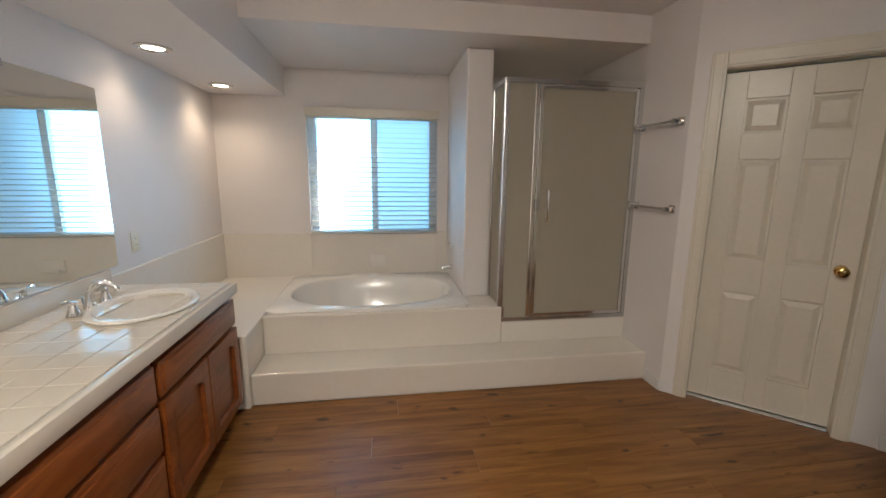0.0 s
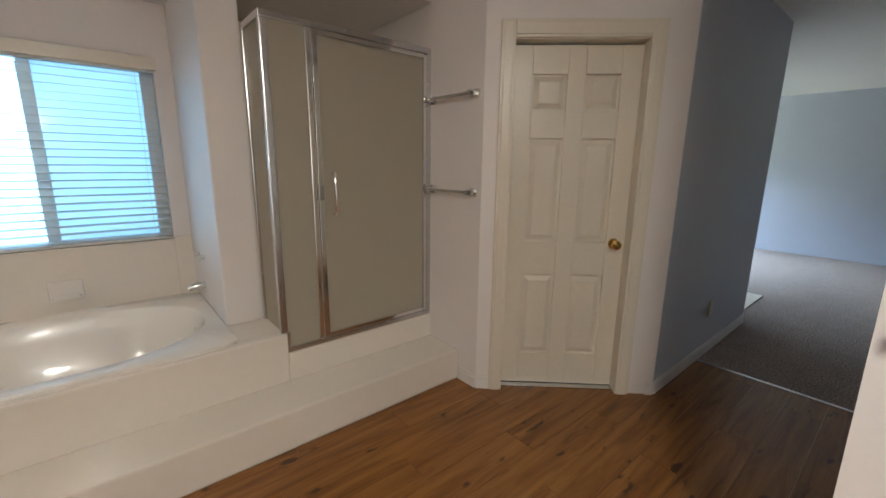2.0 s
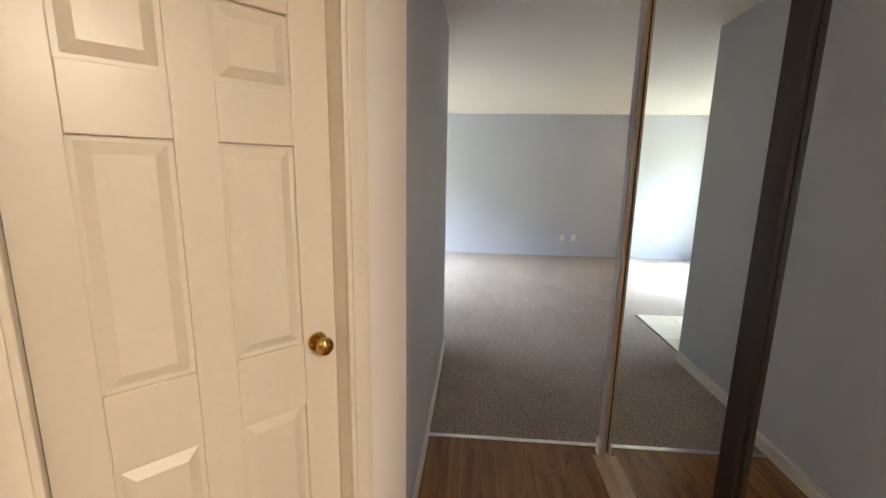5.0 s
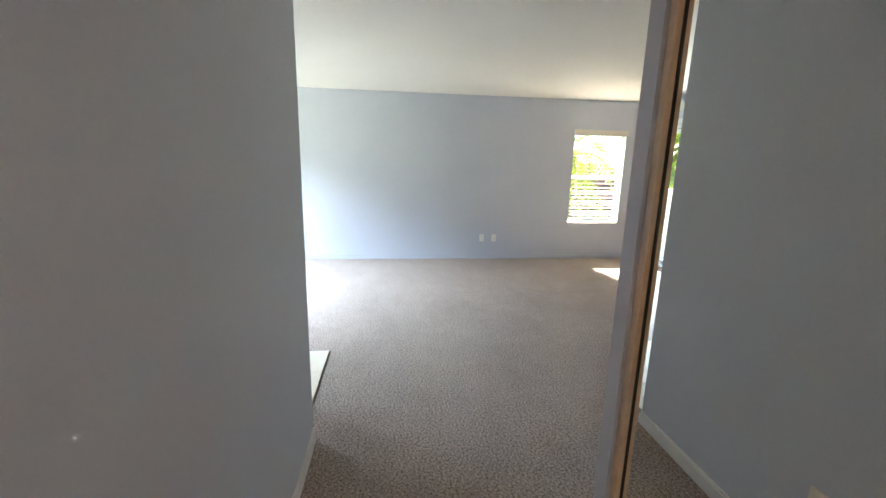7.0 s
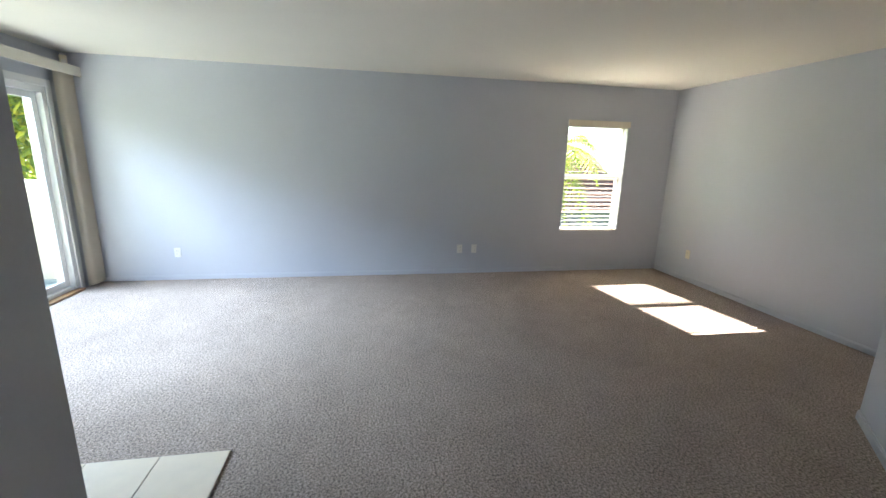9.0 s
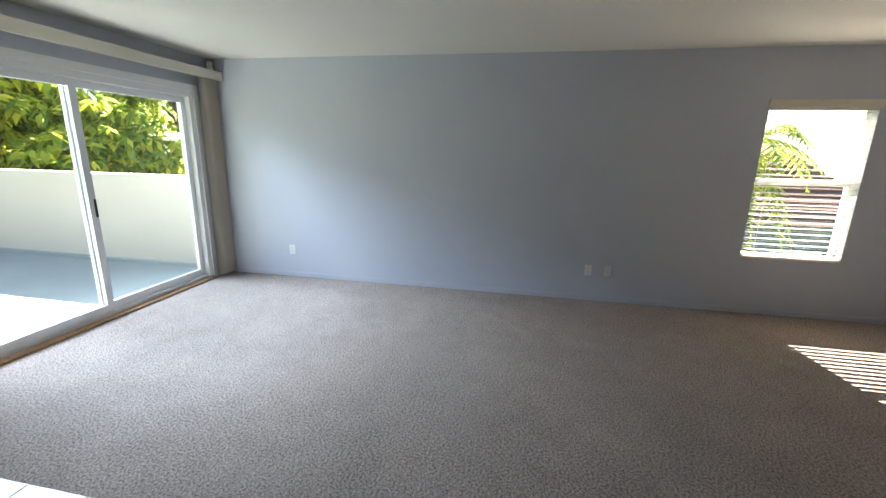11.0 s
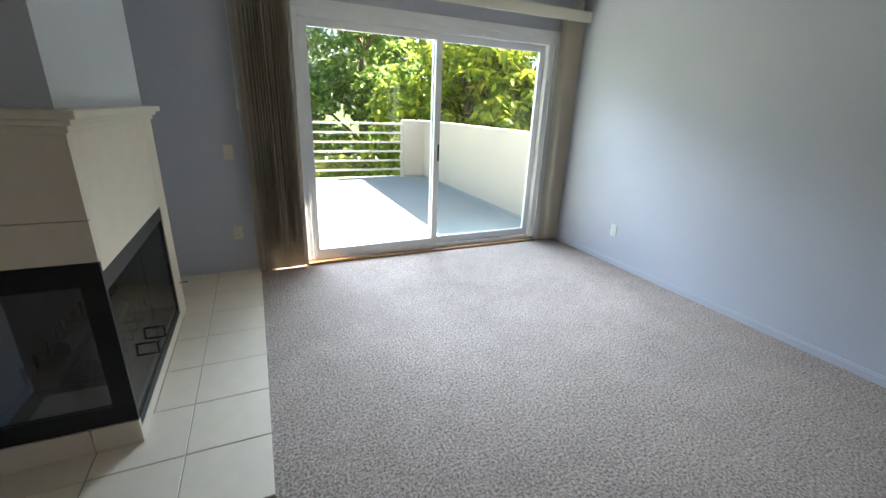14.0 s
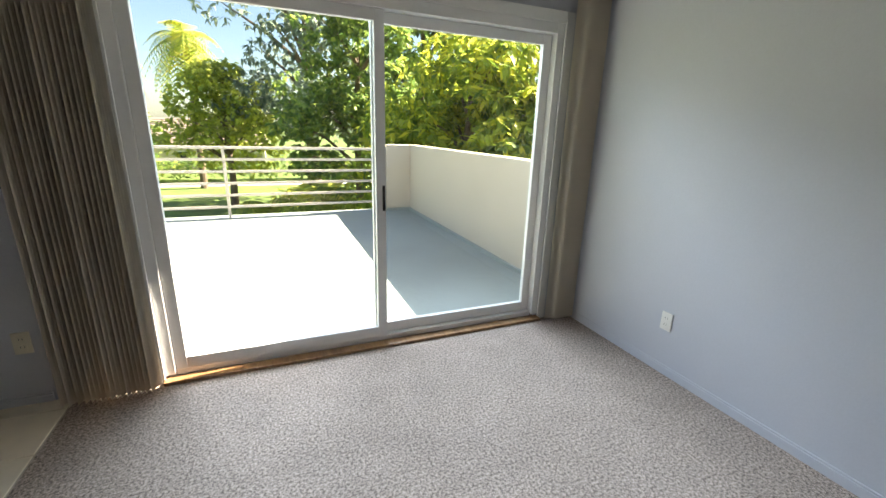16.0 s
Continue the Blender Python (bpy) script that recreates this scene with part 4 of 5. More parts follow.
# ---- bedroom: fireplace ----
def fireplace():
    ob = thing("fireplace", "corner fireplace clad in cream tile with black-framed glass on two sides", "fireplace")
    X, Y0, Y1 = 5.29, 2.31, 3.62
    t = 0.02
    part("core", boxes((PASS_END + 0.01, X - t, Y0 + t, Y1, 0.86, 1.30), (PASS_END + 0.01, X - t, 3.45, Y1, 0.013, 0.86), (PASS_END + 0.01, PASS_END + 0.04, Y0 + t, 3.45, 0.12, 0.86), (PASS_END + 0.01, X - t, Y0 + t, 3.45, 0.013, 0.11)), GROUT, ob)
    for a, b, z0, z1 in ((4.715, X, 0.845, 1.0), (4.715, 4.973, 1.004, 1.30), (4.976, X, 1.004, 1.30), (4.715, 5.12, 0.013, 0.125), (5.124, X, 0.013, 0.125)):
        part("tile", boxes((a, b, Y0, Y0 + t, z0, z1), bevel=0.002), HEARTH, ob)
    for a, b, z0, z1 in ((Y0 + t, 3.43, 0.80, 1.30), (3.434, Y1, 0.013, 1.30), (Y0 + t, 3.43, 0.013, 0.075)):
        part("tile", boxes((X - t, X, a, b, z0, z1), bevel=0.002), HEARTH, ob)
    m = bmesh.new()
    for k, (o, z0, z1) in enumerate(((0.012, 1.30, 1.325), (0.028, 1.325, 1.345), (0.05, 1.345, 1.375))):
        box(m, PASS_END + 0.01, X + o, Y0 - o, Y1 + o, z0, z1, bevel=0.006)
    part("mantel", m, CREAM, ob, "stepped cream mantel moulding")
    zf0, zf1 = 0.13, 0.84
    part("front_frame", boxes((4.72, X - 0.001, Y0 + 0.004, Y0 + 0.022, 0.75, zf1), (4.72, X - 0.001, Y0 + 0.004, Y0 + 0.022, zf0, 0.215), (5.215, X - 0.001, Y0 + 0.004, Y0 + 0.022, 0.215, 0.75), (4.72, 4.77, Y0 + 0.004, Y0 + 0.022, 0.215, 0.75), bevel=0.002), BLACK, ob, "wide black metal frame")
    part("front_glass", boxes((4.77, 5.215, Y0 + 0.014, Y0 + 0.018, 0.215, 0.75)), FIREGLASS, ob, "dark fire glass").visible_shadow = False
    part("side_frame", boxes((X - 0.022, X - 0.004, Y0 + 0.022, 3.43, 0.72, 0.80), (X - 0.022, X - 0.004, Y0 + 0.022, 3.43, 0.075, 0.12), (X - 0.022, X - 0.004, 3.40, 3.43, 0.12, 0.72), bevel=0.002), BLACK, ob, "black metal frame")
    for a, b in ((Y0 + 0.026, 2.86), (2.864, 3.40)):
        d = part("side_door", boxes((X - 0.012, X - 0.008, a, b, 0.125, 0.715)), FIREGLASS, ob, "smoked glass fire door")
        d.visible_shadow = False
    for yy in (2.66, 2.82):
        part("door_handle", tube(bmesh.new(), [(X - 0.008, yy, 0.30), (X + 0.035, yy, 0.30), (X + 0.035, yy, 0.24), (X - 0.008, yy, 0.24)], 0.006, 8), BLACK, ob, "black bar handle")
    part("firebox_floor", boxes((4.76, X - 0.03, Y0 + 0.03, 3.44, 0.112, 0.135)), BLACK, ob)
    part("firebox_back", boxes((4.752, 4.772, Y0 + 0.03, 3.44, 0.135, 0.855), (4.772, X - 0.03, 3.42, 3.44, 0.135, 0.855)), FIREBRICK, ob, "grey refractory lining")
    for i in range(7):
        yy = 2.55 + i * 0.11
        part("grate_bar", tube(bmesh.new(), [(4.87, yy, 0.33), (4.87, yy, 0.22), (5.17, yy, 0.22), (5.17, yy, 0.30)], 0.009, 6), BLACK, ob)
    for yy in (2.6, 3.16):
        part("grate_leg", boxes((5.0, 5.02, yy, yy + 0.015, 0.135, 0.215)), BLACK, ob)
    for (xa, ya, xb, yb, z, r) in ((4.95, 2.5, 4.97, 3.25, 0.28, 0.05), (5.08, 2.55, 5.05, 3.2, 0.275, 0.045), (4.98, 2.62, 5.06, 3.1, 0.36, 0.04)):
        part("log", tube(bmesh.new(), [Vector((xa, ya, z)).lerp(Vector((xb, yb, z)), k / 5) + Vector((random.uniform(-.008, .008), 0, random.uniform(-.008, .008))) for k in range(6)], [r * random.uniform(0.85, 1.1) for k in range(6)], 10), CHAR, ob, "ceramic log", True)
    part("gas_key", tube(bmesh.new(), [(X, 3.56, 0.24), (X + 0.05, 3.56, 0.24)], 0.007, 8), SATIN, ob, "short metal gas key", True)


fireplace()
structure("wall_chimney", boxes((PASS_END, 5.265, 2.345, 3.60, 1.376, CEILING)), GREY, "blue-grey chimney breast above the mantel")
structure("hearth_bed", boxes((PASS_END + 0.001, 5.795, 1.825, NORTH, 0.0005, 0.008)), HGROUT, "brown grout bed of the hearth")
hearth = bpy.data.objects["hearth_bed"]
sensor = thing("wall_sensor", "small cream alarm sensor in the corner below the ceiling", "sensor", m=pose(8.97, 4.22, 2.43, 0, 0, -45))
part("housing", boxes((-0.03, 0.03, -0.02, 0.02, -0.05, 0.05), bevel=0.008), PLATE, sensor, "", True)
part("lens", boxes((-0.02, 0.02, -0.024, -0.02, -0.03, 0.005), bevel=0.002), WPLATE, sensor)
part("mount", boxes((-0.015, 0.015, 0.02, 0.05, -0.02, 0.02)), PLATE, sensor)


# ---- bedroom: sliding glass door and vertical blinds ----
def slider():
    ob = tagged(thing("door_2", "white vinyl sliding glass door to the balcony, closed", "sliding door"), kind="structure")
    f, y0, y1 = 0.055, 4.285, 4.40
    part("frame", boxes((SX0, SX0 + f, y0, y1, 0.035, SZ1), (SX1 - f, SX1, y0, y1, 0.035, SZ1), (SX0 + f, SX1 - f, y0, y1, SZ1 - 0.07, SZ1), (SX0 + f, SX1 - f, y0 + 0.02, y1, 0.02, 0.055), bevel=0.004), VINYL, ob)
    part("casing", boxes((SX0 - 0.045, SX0 + 0.005, NORTH - 0.014, NORTH - 0.001, 0.0, SZ1 + 0.06), (SX0 + 0.005, SX1 - 0.005, NORTH - 0.014, NORTH - 0.001, SZ1 - 0.01, SZ1 + 0.06), (SX1 - 0.005, SX1 + 0.06, NORTH - 0.014, NORTH - 0.001, 0.0, SZ1 + 0.06), bevel=0.003), VINYL, ob)
    mid, s = 7.47, 0.062
    for name, a, b, y in (("sliding_panel", SX0 + f, mid + 0.04, 4.315), ("fixed_panel", mid - 0.03, SX1 - f, 4.362)):
        bm = boxes((a, a + s, y - 0.018, y + 0.018, 0.057, SZ1 - 0.072), (b - s, b, y - 0.018, y + 0.018, 0.057, SZ1 - 0.072), (a + s, b - s, y - 0.018, y + 0.018, 0.057, 0.057 + s + 0.01), (a + s, b - s, y - 0.018, y + 0.018, SZ1 - 0.072 - s, SZ1 - 0.072), bevel=0.004)
        p = part(name, bm, VINYL, ob)
        part("pane", boxes((a + s, b - s, y - 0.003, y + 0.003, 0.057 + s + 0.01, SZ1 - 0.072 - s)), CLEAR, p).visible_shadow = False
        if name == "sliding_panel":
            part("latch", boxes((b - 0.024, b - 0.006, y - 0.026, y - 0.0185, 0.93, 1.09), bevel=0.003), BLACK, p, "black recessed latch")
    part("sill", boxes((SX0, SX1, NORTH - 0.05, 4.30, 0.0, 0.02), bevel=0.004), SILLWOOD, ob, "worn wooden sill strip")


slider()
valance = thing("blind_valance", "long off-white valance of the vertical blinds", "valance")
part("face_board", boxes((5.62, EAST - 0.005, 4.105, 4.117, 2.275, 2.375), bevel=0.002), BLINDHEAD, valance)
part("top_board", boxes((5.62, EAST - 0.005, 4.118, NORTH - 0.002, 2.363, 2.375)), BLINDHEAD, valance)
part("end_return", boxes((5.62, 5.632, 4.118, NORTH - 0.002, 2.275, 2.362)), BLINDHEAD, valance)
part("head_track", boxes((5.66, EAST - 0.02, 4.165, 4.205, 2.325, 2.36)), SATIN, valance)


def vane_stack(label, xs, turn, loose, wand):
    ob = thing("vertical_blind", label, "blind", "vertical blinds at the sliding door")
    n, w2 = 6, 0.044
    bm = bmesh.new()
    rows = []
    for z in (0.025, 2.315):
        rows.append([bm.verts.new(((k / n - 0.5) * 2 * w2, 0.010 * (1 - (2 * k / n - 1) ** 2), z)) for k in range(n + 1)])
    for k in range(n):
        bm.faces.new((rows[0][k], rows[0][k + 1], rows[1][k + 1], rows[1][k]))
    bmesh.ops.solidify(bm, geom=bm.faces[:], thickness=0.0012)
    bmesh.ops.recalc_face_normals(bm, faces=bm.faces)
    data = mesh_of("vane", bm, BLIND)
    for x in xs:
        v = new("vane", data)
        v.parent = ob
        v.matrix_local = pose(x, 4.19 + random.uniform(-.3, .3) * 0.003 * loose, 0, 0, 0, turn + random.uniform(-loose, loose))
    if wand:
        w = part("pull_cord", tube(bmesh.new(), [(xs[0] - 0.04, 4.17, 2.32), (xs[0] - 0.035, 4.17, 1.2)], 0.004, 8), SLAT, ob, "thin pull cord")
        part("weight", lathe(bmesh.new(), ((0.0, 0.05), (0.006, 0.045), (0.011, -0.04), (0.0, -0.045)), (xs[0] - 0.037, 4.17, 1.40), 10), WPLATE, w, "white cord weight", True)


vane_stack("stacked taupe vertical blind vanes, drawn open", [5.80, 5.835, 5.87, 5.90] + [5.925 + 0.0215 * i for i in range(13)], 62, 5, True)
vane_stack("stacked taupe vertical blind vanes, drawn open", [8.80 + 0.0165 * i for i in range(11)], -24, 0.6, False)

# ---- balcony ----
structure("balcony_floor", boxes((2.6, 9.6, 4.42, 9.85, -0.34, DECK_Z), bevel=0.004), DECK, "blue-grey coated balcony floor")
par = bmesh.new()
box(par, PARAPET_X, 9.60, 4.42, 9.85, DECK_Z, 1.15, bevel=0.012), box(par, 8.93, PARAPET_X, RAIL_Y - 0.02, 9.85, DECK_Z, 1.15, bevel=0.012)
structure("wall_parapet", par, STUCCO, "white stucco balcony parapet")
structure("trim_parapet_foot", boxes((PARAPET_X - 0.03, PARAPET_X, 4.43, RAIL_Y - 0.02, DECK_Z, DECK_Z + 0.05), (8.93, PARAPET_X - 0.03, RAIL_Y - 0.05, RAIL_Y - 0.02, DECK_Z, DECK_Z + 0.05), bevel=0.004), DECK, "grey coved foot of the parapet")
structure("wall_house_front", boxes((-1.39, 9.6, 4.43, 4.5, -3.5, -0.35), (2.3, SX0, 4.43, 4.5, -0.12, 3.4), (SX1, 9.18, 4.43, 4.5, -0.12, 3.4), (SX0, SX1, 4.43, 4.5, SZ1 + 0.01, 3.4)), STUCCO, "stucco outer face of the house")
rail = thing("balcony_railing", "cream metal balcony railing with horizontal bars", "railing")
part("top_rail", boxes((2.62, 8.93, RAIL_Y - 0.03, RAIL_Y + 0.03, 1.04, 1.085), bevel=0.006), RAILPAINT, rail)
for z in (0.87, 0.67, 0.47, 0.27, 0.07):
    part("bar", boxes((2.62, 8.93, RAIL_Y - 0.012, RAIL_Y + 0.012, z - 0.022, z + 0.022), bevel=0.004), RAILPAINT, rail)
for x in (2.65, 4.40, 6.15, 8.90):
    part("post", boxes((x - 0.022, x + 0.022, RAIL_Y - 0.022, RAIL_Y + 0.022, DECK_Z, 1.04), bevel=0.004), RAILPAINT, rail)

# ---- outdoors ----
structure("ground", boxes((-1500, 1500, 4.6, 1500, -3.9, -3.6), (9.7, 1500, -1500, 4.6, -3.9, -3.6), (-1500, -1.6, -1500, 4.6, -3.9, -3.6)), GRASS, "mown lawn and garden ground")
structure("path_garden", boxes((-60, 60, 41, 43.5, -3.6, -3.585)), STUCCO, "pale garden path")


def leaves(points, size, rng, droop, aspect=0.33):
    """Folded leaf blades at the points, each with its own turn, as one sheet of small faces."""
    n = len(points)
    yaw = rng.uniform(0, 2 * np.pi, n)
    pit = rng.normal(droop, 0.45, n)
    d = np.stack([np.cos(yaw) * np.cos(pit), np.sin(yaw) * np.cos(pit), np.sin(pit)], 1)
    side = np.stack([-np.sin(yaw), np.cos(yaw), rng.normal(0, 0.35, n)], 1)
    L = size * rng.uniform(0.6, 1.3, (n, 1))
    base, tip, mid = points, points + d * L, points + d * L * 0.5
    a, b = mid + side * L * aspect, mid - side * L * aspect
    a[:, 2] += 0.06 * L[:, 0]
    b[:, 2] += 0.06 * L[:, 0]
    v = np.concatenate([base, a, tip, b])
    i = np.arange(n)
    faces = np.concatenate([np.stack([i, i + n, i + 2 * n], 1), np.stack([i, i + 2 * n, i + 3 * n], 1)])
    return v, faces


def crown(name, points, size, mat, parent, seed, droop=-0.5, aspect=0.33, label=""):
    v, f = leaves(points, size, np.random.default_rng(seed), droop, aspect)
    data = bpy.data.meshes.new(name)
    data.from_pydata(v.tolist(), [], f.tolist())
    data.materials.append(mat)
    ob = new(name, data)
    ob.parent = parent
    return tagged(ob, label)


def tree(label, x, y, top, spread, low, mat, seed, n=5000, leaf=0.24, lumps=26, droop=-0.5, aspect=0.33, airy=0.0):
    """A trunk with limbs; the leaves sit in whorls on many lumps at the limbs' ends, with gaps between."""
    rng = np.random.default_rng(seed)
    g = -3.6
    ob = thing("tree", label, "tree", m=pose(x, y, g))
    h = top - g
    lowh = low - g
    bm = bmesh.new()
    tube(bm, [(0, 0, 0), (0.05, 0.03, h * 0.25), (-0.04, 0.06, h * 0.5), (0.03, 0, h * 0.82)], [0.03 * h, 0.023 * h, 0.016 * h, 0.006 * h], 9)
    centres = []
    for k in range(lumps):
        a, u = rng.uniform(0, 2 * np.pi), rng.uniform(0, 1)
        zz = lowh + (h - lowh) * u
        r = spread * (0.45 + 0.55 * math.sin(math.pi * min(1, 0.18 + 0.8 * u))) * rng.uniform(0.35, 1.0)
        c = np.array([math.cos(a) * r, math.sin(a) * r, zz - 0.3])
        centres.append(c)
        if k % 2 == 0:
            root = max(0.3 * h, zz - 0.35 * r - 0.12 * h)
            tube(bm, [(0, 0, root), (c[0] * 0.5, c[1] * 0.5, (root + zz) / 2 + 0.1), tuple(c)], [0.010 * h, 0.006 * h, 0.002 * h], 6)
    part("trunk", bm, BARK, ob, "", True)
    per = n // lumps
    pts = []
    for c in centres:
        size = spread * rng.uniform(0.24, 0.44)
        q = rng.normal(0, 1, (per, 3))
        q /= np.linalg.norm(q, axis=1)[:, None]
        q *= (rng.uniform(0.35 - 0.3 * airy, 1, (per, 1)) ** 0.5) * size * np.array([1, 1, 0.75])
        whorl = q[rng.integers(0, max(1, per // 6), per)] + rng.normal(0, 0.03, (per, 3))
        pts.append(c + whorl)
    crown("crown", np.concatenate(pts), leaf, mat, ob, seed + 1, droop, aspect)


def palm(label, x, y, top, seed, spread=2.6):
    rng = np.random.default_rng(seed)
    g = -3.6
    ob = thing("palm_tree", label, "palm", m=pose(x, y, g))
    h = top - g
    part("trunk", tube(bmesh.new(), [(0, 0, 0), (0.08, 0, h * 0.5), (0, 0, h)], [0.28, 0.2, 0.18], 10), BARK, ob, "", True)
    for i in range(40):
        a, e = rng.uniform(0, 2 * np.pi), rng.uniform(-0.7, 1.1)
        bm = bmesh.new()
        prev = None
        steps = 8
        for s in range(steps + 1):
            u = s / steps
            r = spread * u * math.cos(e) * (1 - 0.15 * u)
            zc = h + spread * (math.sin(e) * u - 0.75 * u * u)
            c = Vector((math.cos(a) * r, math.sin(a) * r, zc))
            if prev:
                side = Vector((-math.sin(a), math.cos(a), 0))
                for sg in (-1, 1):
                    for half in (0.25, 0.75):
                        p = prev.lerp(c, half)
                        ln = 0.75 * math.sin(math.pi * min(1, 0.15 + 0.8 * u)) * spread / 2.6
                        tip = p + side * sg * ln + (c - prev).normalized() * ln * 0.5 + Vector((0, 0, -0.35 * ln))
                        wv = (c - prev).normalized() * 0.05 * spread / 2.6
                        bm.faces.new([bm.verts.new(q) for q in (p - wv, tip, p + wv)])
                bm.faces.new([bm.verts.new(q) for q in (prev - side * 0.02, prev + side * 0.02, c + side * 0.02, c - side * 0.02)])
            prev = c
        part("frond", bm, FROND, ob)


tree("broad-leaved evergreen tree with yellowish drooping leaves", 12.6, 13.6, 4.3, 3.1, -1.2, LEAF_GOLD, 11, 24000, 0.34, 60, -0.6, 0.22)
tree("broad-leaved evergreen tree with yellowish drooping leaves", 16.8, 11.6, 4.6, 3.3, -1.5, LEAF_GOLD, 12, 20000, 0.34, 50, -0.6, 0.22)
tree("dense green garden tree beyond the balcony", 10.6, 20.5, 6.4, 3.0, -1.0, LEAF_MID, 13, 15000, 0.26, 44)
tree("tall loose grey-green tree with open crown", 9.6, 31.0, 13.5, 5.0, 2.0, LEAF_BLUE, 14, 14000, 0.42, 60, -0.7, 0.2, 0.8)
tree("rounded light-green garden tree", 4.6, 31.0, 4.8, 3.1, -0.6, LEAF_LIGHT, 15, 12000, 0.3, 44)
tree("dense dark green tree beyond the lawn", 21.5, 19.5, 8.0, 4.5, -2.0, LEAF_MID, 16, 9000, 0.32, 46)
tree("dense green tree beyond the lawn", 14.8, 24.0, 8.6, 3.8, -1.0, LEAF_MID, 17, 14000, 0.32, 46)
tree("bushy green tree behind the lawn", -6.5, 46.0, 3.2, 4.5, -3.0, LEAF_MID, 18, 5000, 0.45, 36)
tree("bushy green tree behind the lawn", -14.0, 50.0, 6.5, 5.0, -2.5, LEAF_LIGHT, 19, 5000, 0.5, 36)
palm("tall fan-crowned palm tree behind the lawn", 1.8, 40.0, 7.6, 21, 3.6)
palm("low garden palm with arching fronds", 8.4, 15.5, -0.9, 22, 2.3)
palm("low garden palm with arching fronds", 6.7, 18.5, -1.6, 23, 2.0)
palm("palm tree far behind the lawn", -3.4, 44.0, 6.0, 24, 2.2)
palm("palm frond cluster beside the neighbouring house", 15.2, -4.2, 1.9, 25, 2.0)
tree("conical dark green tree behind the neighbouring house", 36.0, -11.5, 7.2, 3.0, -2.0, LEAF_MID, 26, 4500, 0.4, 34)
tree("yellow-green shrubbery below the bedroom window", 13.2, -3.3, -0.1, 2.0, -3.2, LEAF_LIGHT, 27, 5000, 0.22, 30)


def hedge(label, x0, x1, y0, y1, top, mat, seed, n):
    rng = np.random.default_rng(seed)
    ob = tagged(thing("hedge", label, "hedge"), kind="stuff")
    p = np.stack([rng.uniform(x0, x1, n), rng.uniform(y0, y1, n), -3.6 + (top + 3.6) * rng.uniform(0.05, 1, n) ** 0.6], 1)
    p[:, 2] += 0.35 * np.sin(p[:, 0] * 1.7) * (p[:, 2] + 3.6) / (top + 3.6)
    tagged(crown("foliage", p, 0.4, mat, ob, seed + 1, -0.2, 0.3), kind="stuff")


hedge("mixed green shrubs along the far side of the lawn", -30, 30, 44, 46.5, -1.6, LEAF_MID, 31, 9000)
hedge("low flowering shrubs at the edge of the lawn", 7, 18, 25.5, 27.5, -2.3, LEAF_LIGHT, 32, 4000)


def house(label, m, w, dep, wall_h, roof_h, wall_mat, roof_mat, chimney):
    ob = thing("house", label, "house", m=m)
    part("wall", boxes((-w / 2, w / 2, -dep / 2, dep / 2, 0, wall_h)), wall_mat, ob)
    bm = bmesh.new()
    o = 0.5
    v = [bm.verts.new(p) for p in ((-w / 2 - o, -dep / 2 - o, wall_h), (w / 2 + o, -dep / 2 - o, wall_h), (w / 2 + o, dep / 2 + o, wall_h), (-w / 2 - o, dep / 2 + o, wall_h), (-w / 2 + o, 0, wall_h + roof_h), (w / 2 - o, 0, wall_h + roof_h))]
    for f in ((0, 1, 5, 4), (2, 3, 4, 5), (0, 4, 3), (1, 2, 5), (3, 2, 1, 0)):
        bm.faces.new([v[i] for i in f])
    bmesh.ops.recalc_face_normals(bm, faces=bm.faces)
    roof = part("roof", bm, roof_mat, ob, "tiled roof")
    rows = 12
    for i in range(1, rows):
        u = i / rows
        for s in (-1, 1):
            yy = s * (dep / 2 + o) * (1 - u)
            hw = (w / 2 + o) * (1 - u) + (w / 2 - o) * u
            part("tile_course", boxes((-hw, hw, yy - 0.05, yy + 0.05, wall_h + roof_h * u - 0.02, wall_h + roof_h * u + 0.05)), roof_mat, roof)
    if chimney:
        part("chimney", boxes((-w * 0.28, -w * 0.28 + 0.9, -0.4, 0.5, wall_h + roof_h * 0.4, wall_h + roof_h + 1.0), (-w * 0.28 - 0.1, -w * 0.28 + 1.0, -0.5, 0.6, wall_h + roof_h + 1.0, wall_h + roof_h + 1.2)), BRICK, roof, "brick chimney")
    for x in (-w * 0.3, 0, w * 0.3):
        win = part("window", boxes((x - 0.75, x + 0.75, -dep / 2 - 0.05, -dep / 2 - 0.01, 1.0, 2.2)), VINYL, ob)
        part("pane", boxes((x - 0.66, x + 0.66, -dep / 2 - 0.06, -dep / 2 - 0.05, 1.09, 2.11)), BLACK, win)


house("far single-storey house with grey-brown tiled roof and brick chimney", pose(-1.5, 58, -3.6), 16, 9, 3.0, 2.6, STUCCO, ROOF, True)
house("neighbouring house with reddish tiled roof and pale walls", pose(24.0, -5.0, -3.6, 0, 0, -90), 11, 9, 3.1, 2.3, SIDING, ROOF_RED, False)

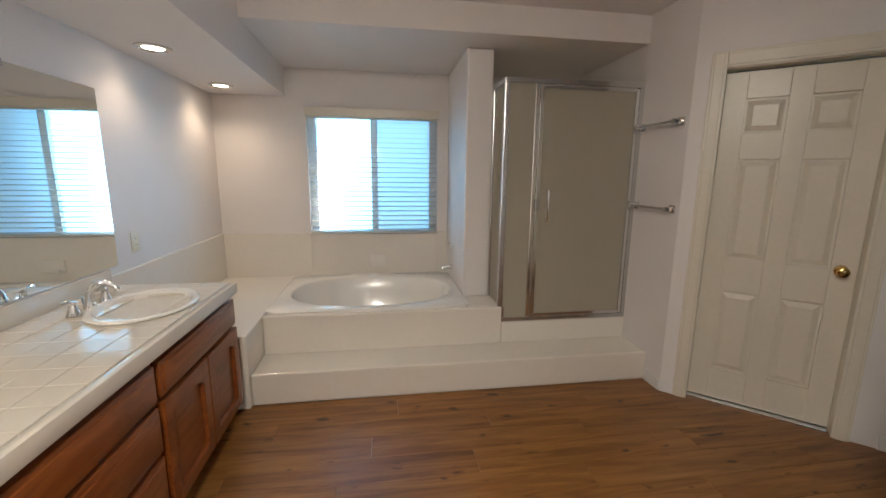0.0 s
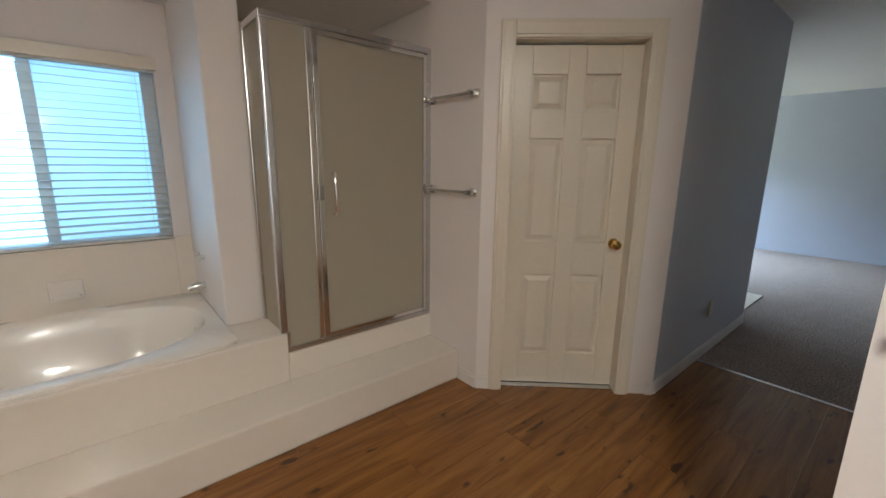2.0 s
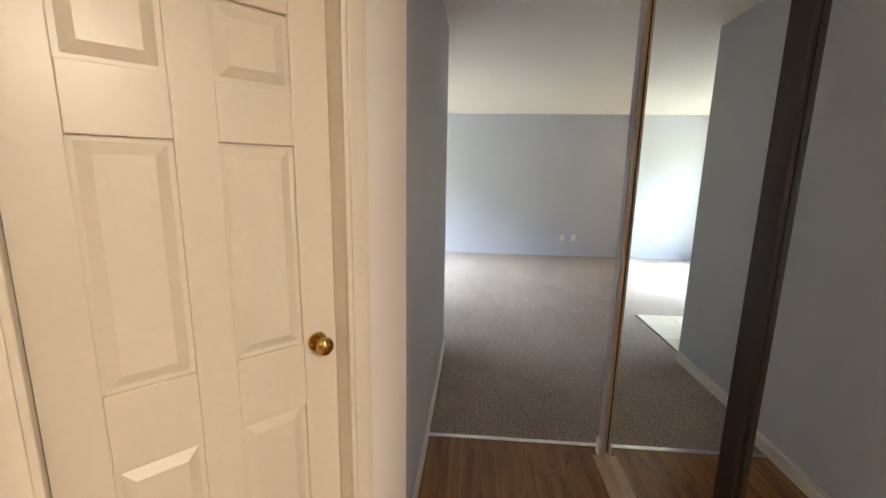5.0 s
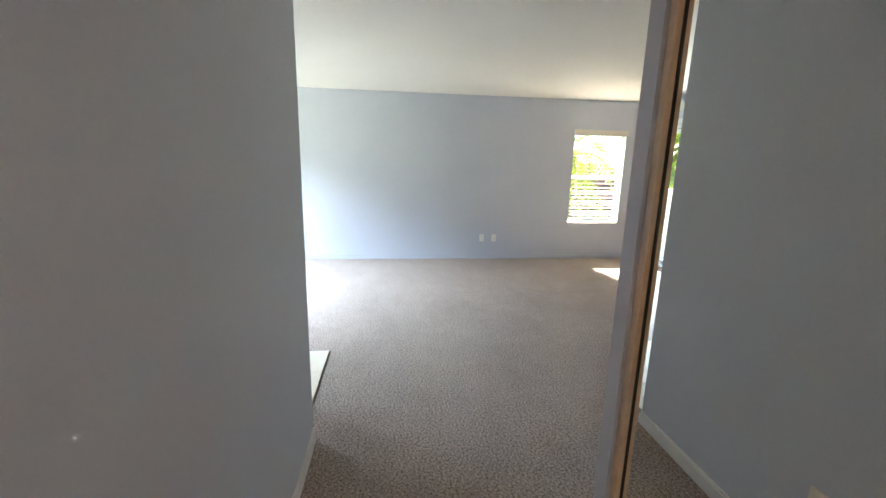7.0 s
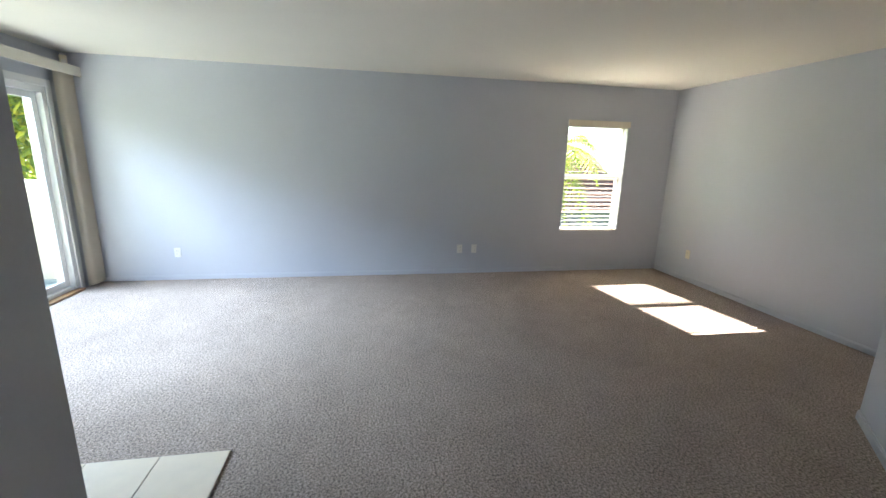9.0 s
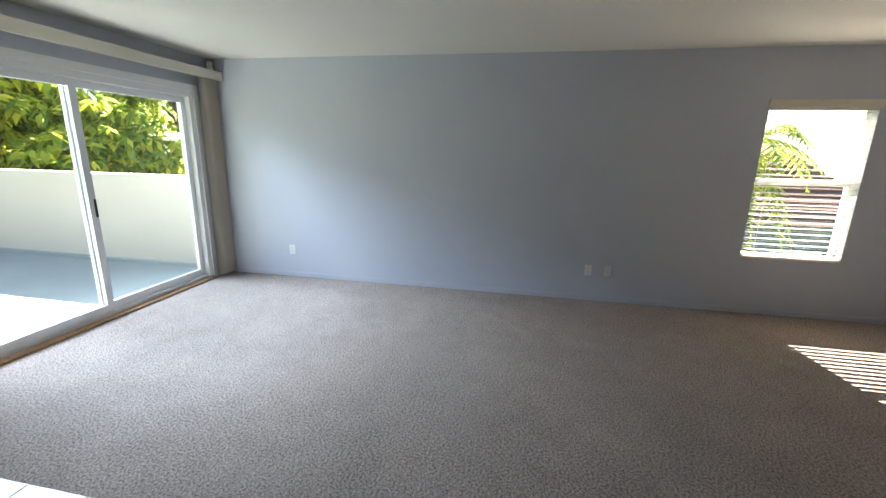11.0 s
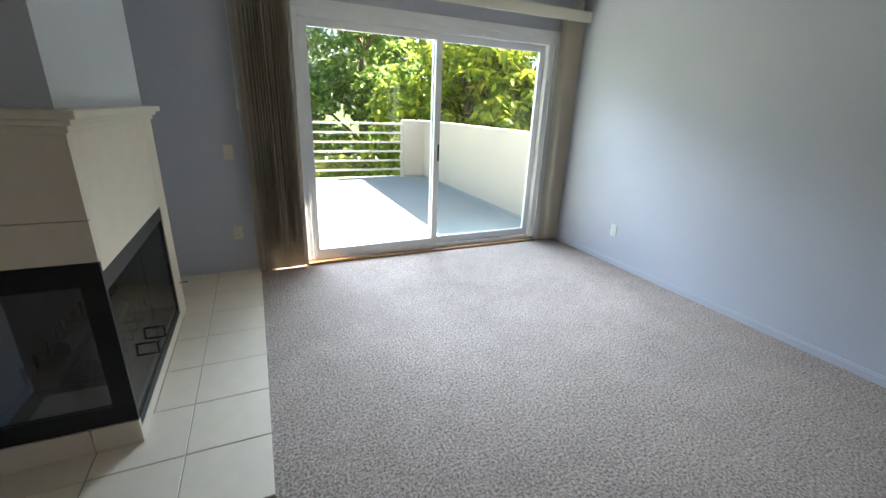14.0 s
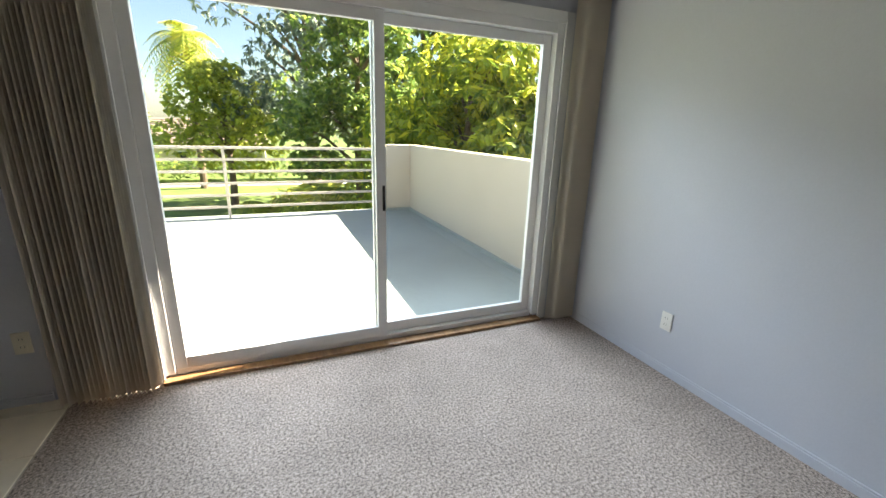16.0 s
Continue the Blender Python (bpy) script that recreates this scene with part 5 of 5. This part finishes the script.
# ---- pieces of floors and counters ----
floor = bpy.data.objects["floor_bathroom"]
PW, PL = 0.178, 1.22
kinds = {}


def piece(name, dims, mat, parent, m, bevel):
    key = (name, dims)
    if key not in kinds:
        lx, ly, lz = dims
        kinds[key] = mesh_of(name, boxes((0, lx, 0, ly, -lz, 0), bevel=0), mat)
        if bevel:
            bm = bmesh.new()
            box(bm, 0, lx, 0, ly, -lz, 0)
            top = [e for e in bm.edges if all(v.co.z > -1e-6 for v in e.verts)]
            bmesh.ops.bevel(bm, geom=top, offset=bevel, segments=1, affect='EDGES')
            bm.to_mesh(kinds[key])
            bm.free()
    ob = new(name, kinds[key])
    ob.parent = parent
    ob.matrix_local = m


row, yy = 0, SOUTH_BATH
while yy < 2.66:
    x = -0.76 - (row * 0.437 % 1.0) * PL
    wid = min(PW, 2.665 - yy)
    end = CARPET_X - 0.03
    while x < end:
        a, b = max(x, -0.76), min(x + PL, end)
        if b - a > 0.02:
            piece("plank", (round(b - a - 0.0012, 4), round(wid - 0.0012, 4), 0.008), PLANK, floor, pose(a, yy, 0), 0.0008)
        x += PL
    yy += PW
    row += 1
T = 0.111
yy = VAN0 + 0.002
while yy < VAN1 - 0.02:
    for i in range(5):
        xa = -0.664 - (i + 1) * T
        ly, lx = min(T, VAN1 - yy), min(T, 0.001 + xa + T - (WEST + 0.015))
        if lx > 0.02 and not (abs(xa + lx / 2 + 0.88) < 0.14 and abs(yy + ly / 2 - 2.10) < 0.17):
            piece("tile", (round(lx - 0.003, 4), round(ly - 0.003, 4), 0.008), COUNTER, counter, pose(xa + T - lx, yy, 0.8435), 0.0015)
    yy += T
for i, xa in enumerate((4.79, 5.127, 5.462)):
    ya = 1.828
    while ya < NORTH - 0.01:
        ly = min(0.335, NORTH - 0.003 - ya)
        beside = 2.25 < ya < 3.5
        x0 = 5.293 if beside and i == 1 else xa
        if not (beside and i == 0):
            piece("tile", (round(xa + 0.331 - x0, 4), round(ly - 0.004, 4), 0.009), HEARTH, hearth, pose(x0, ya, 0.0128), 0.002)
        ya += 0.335
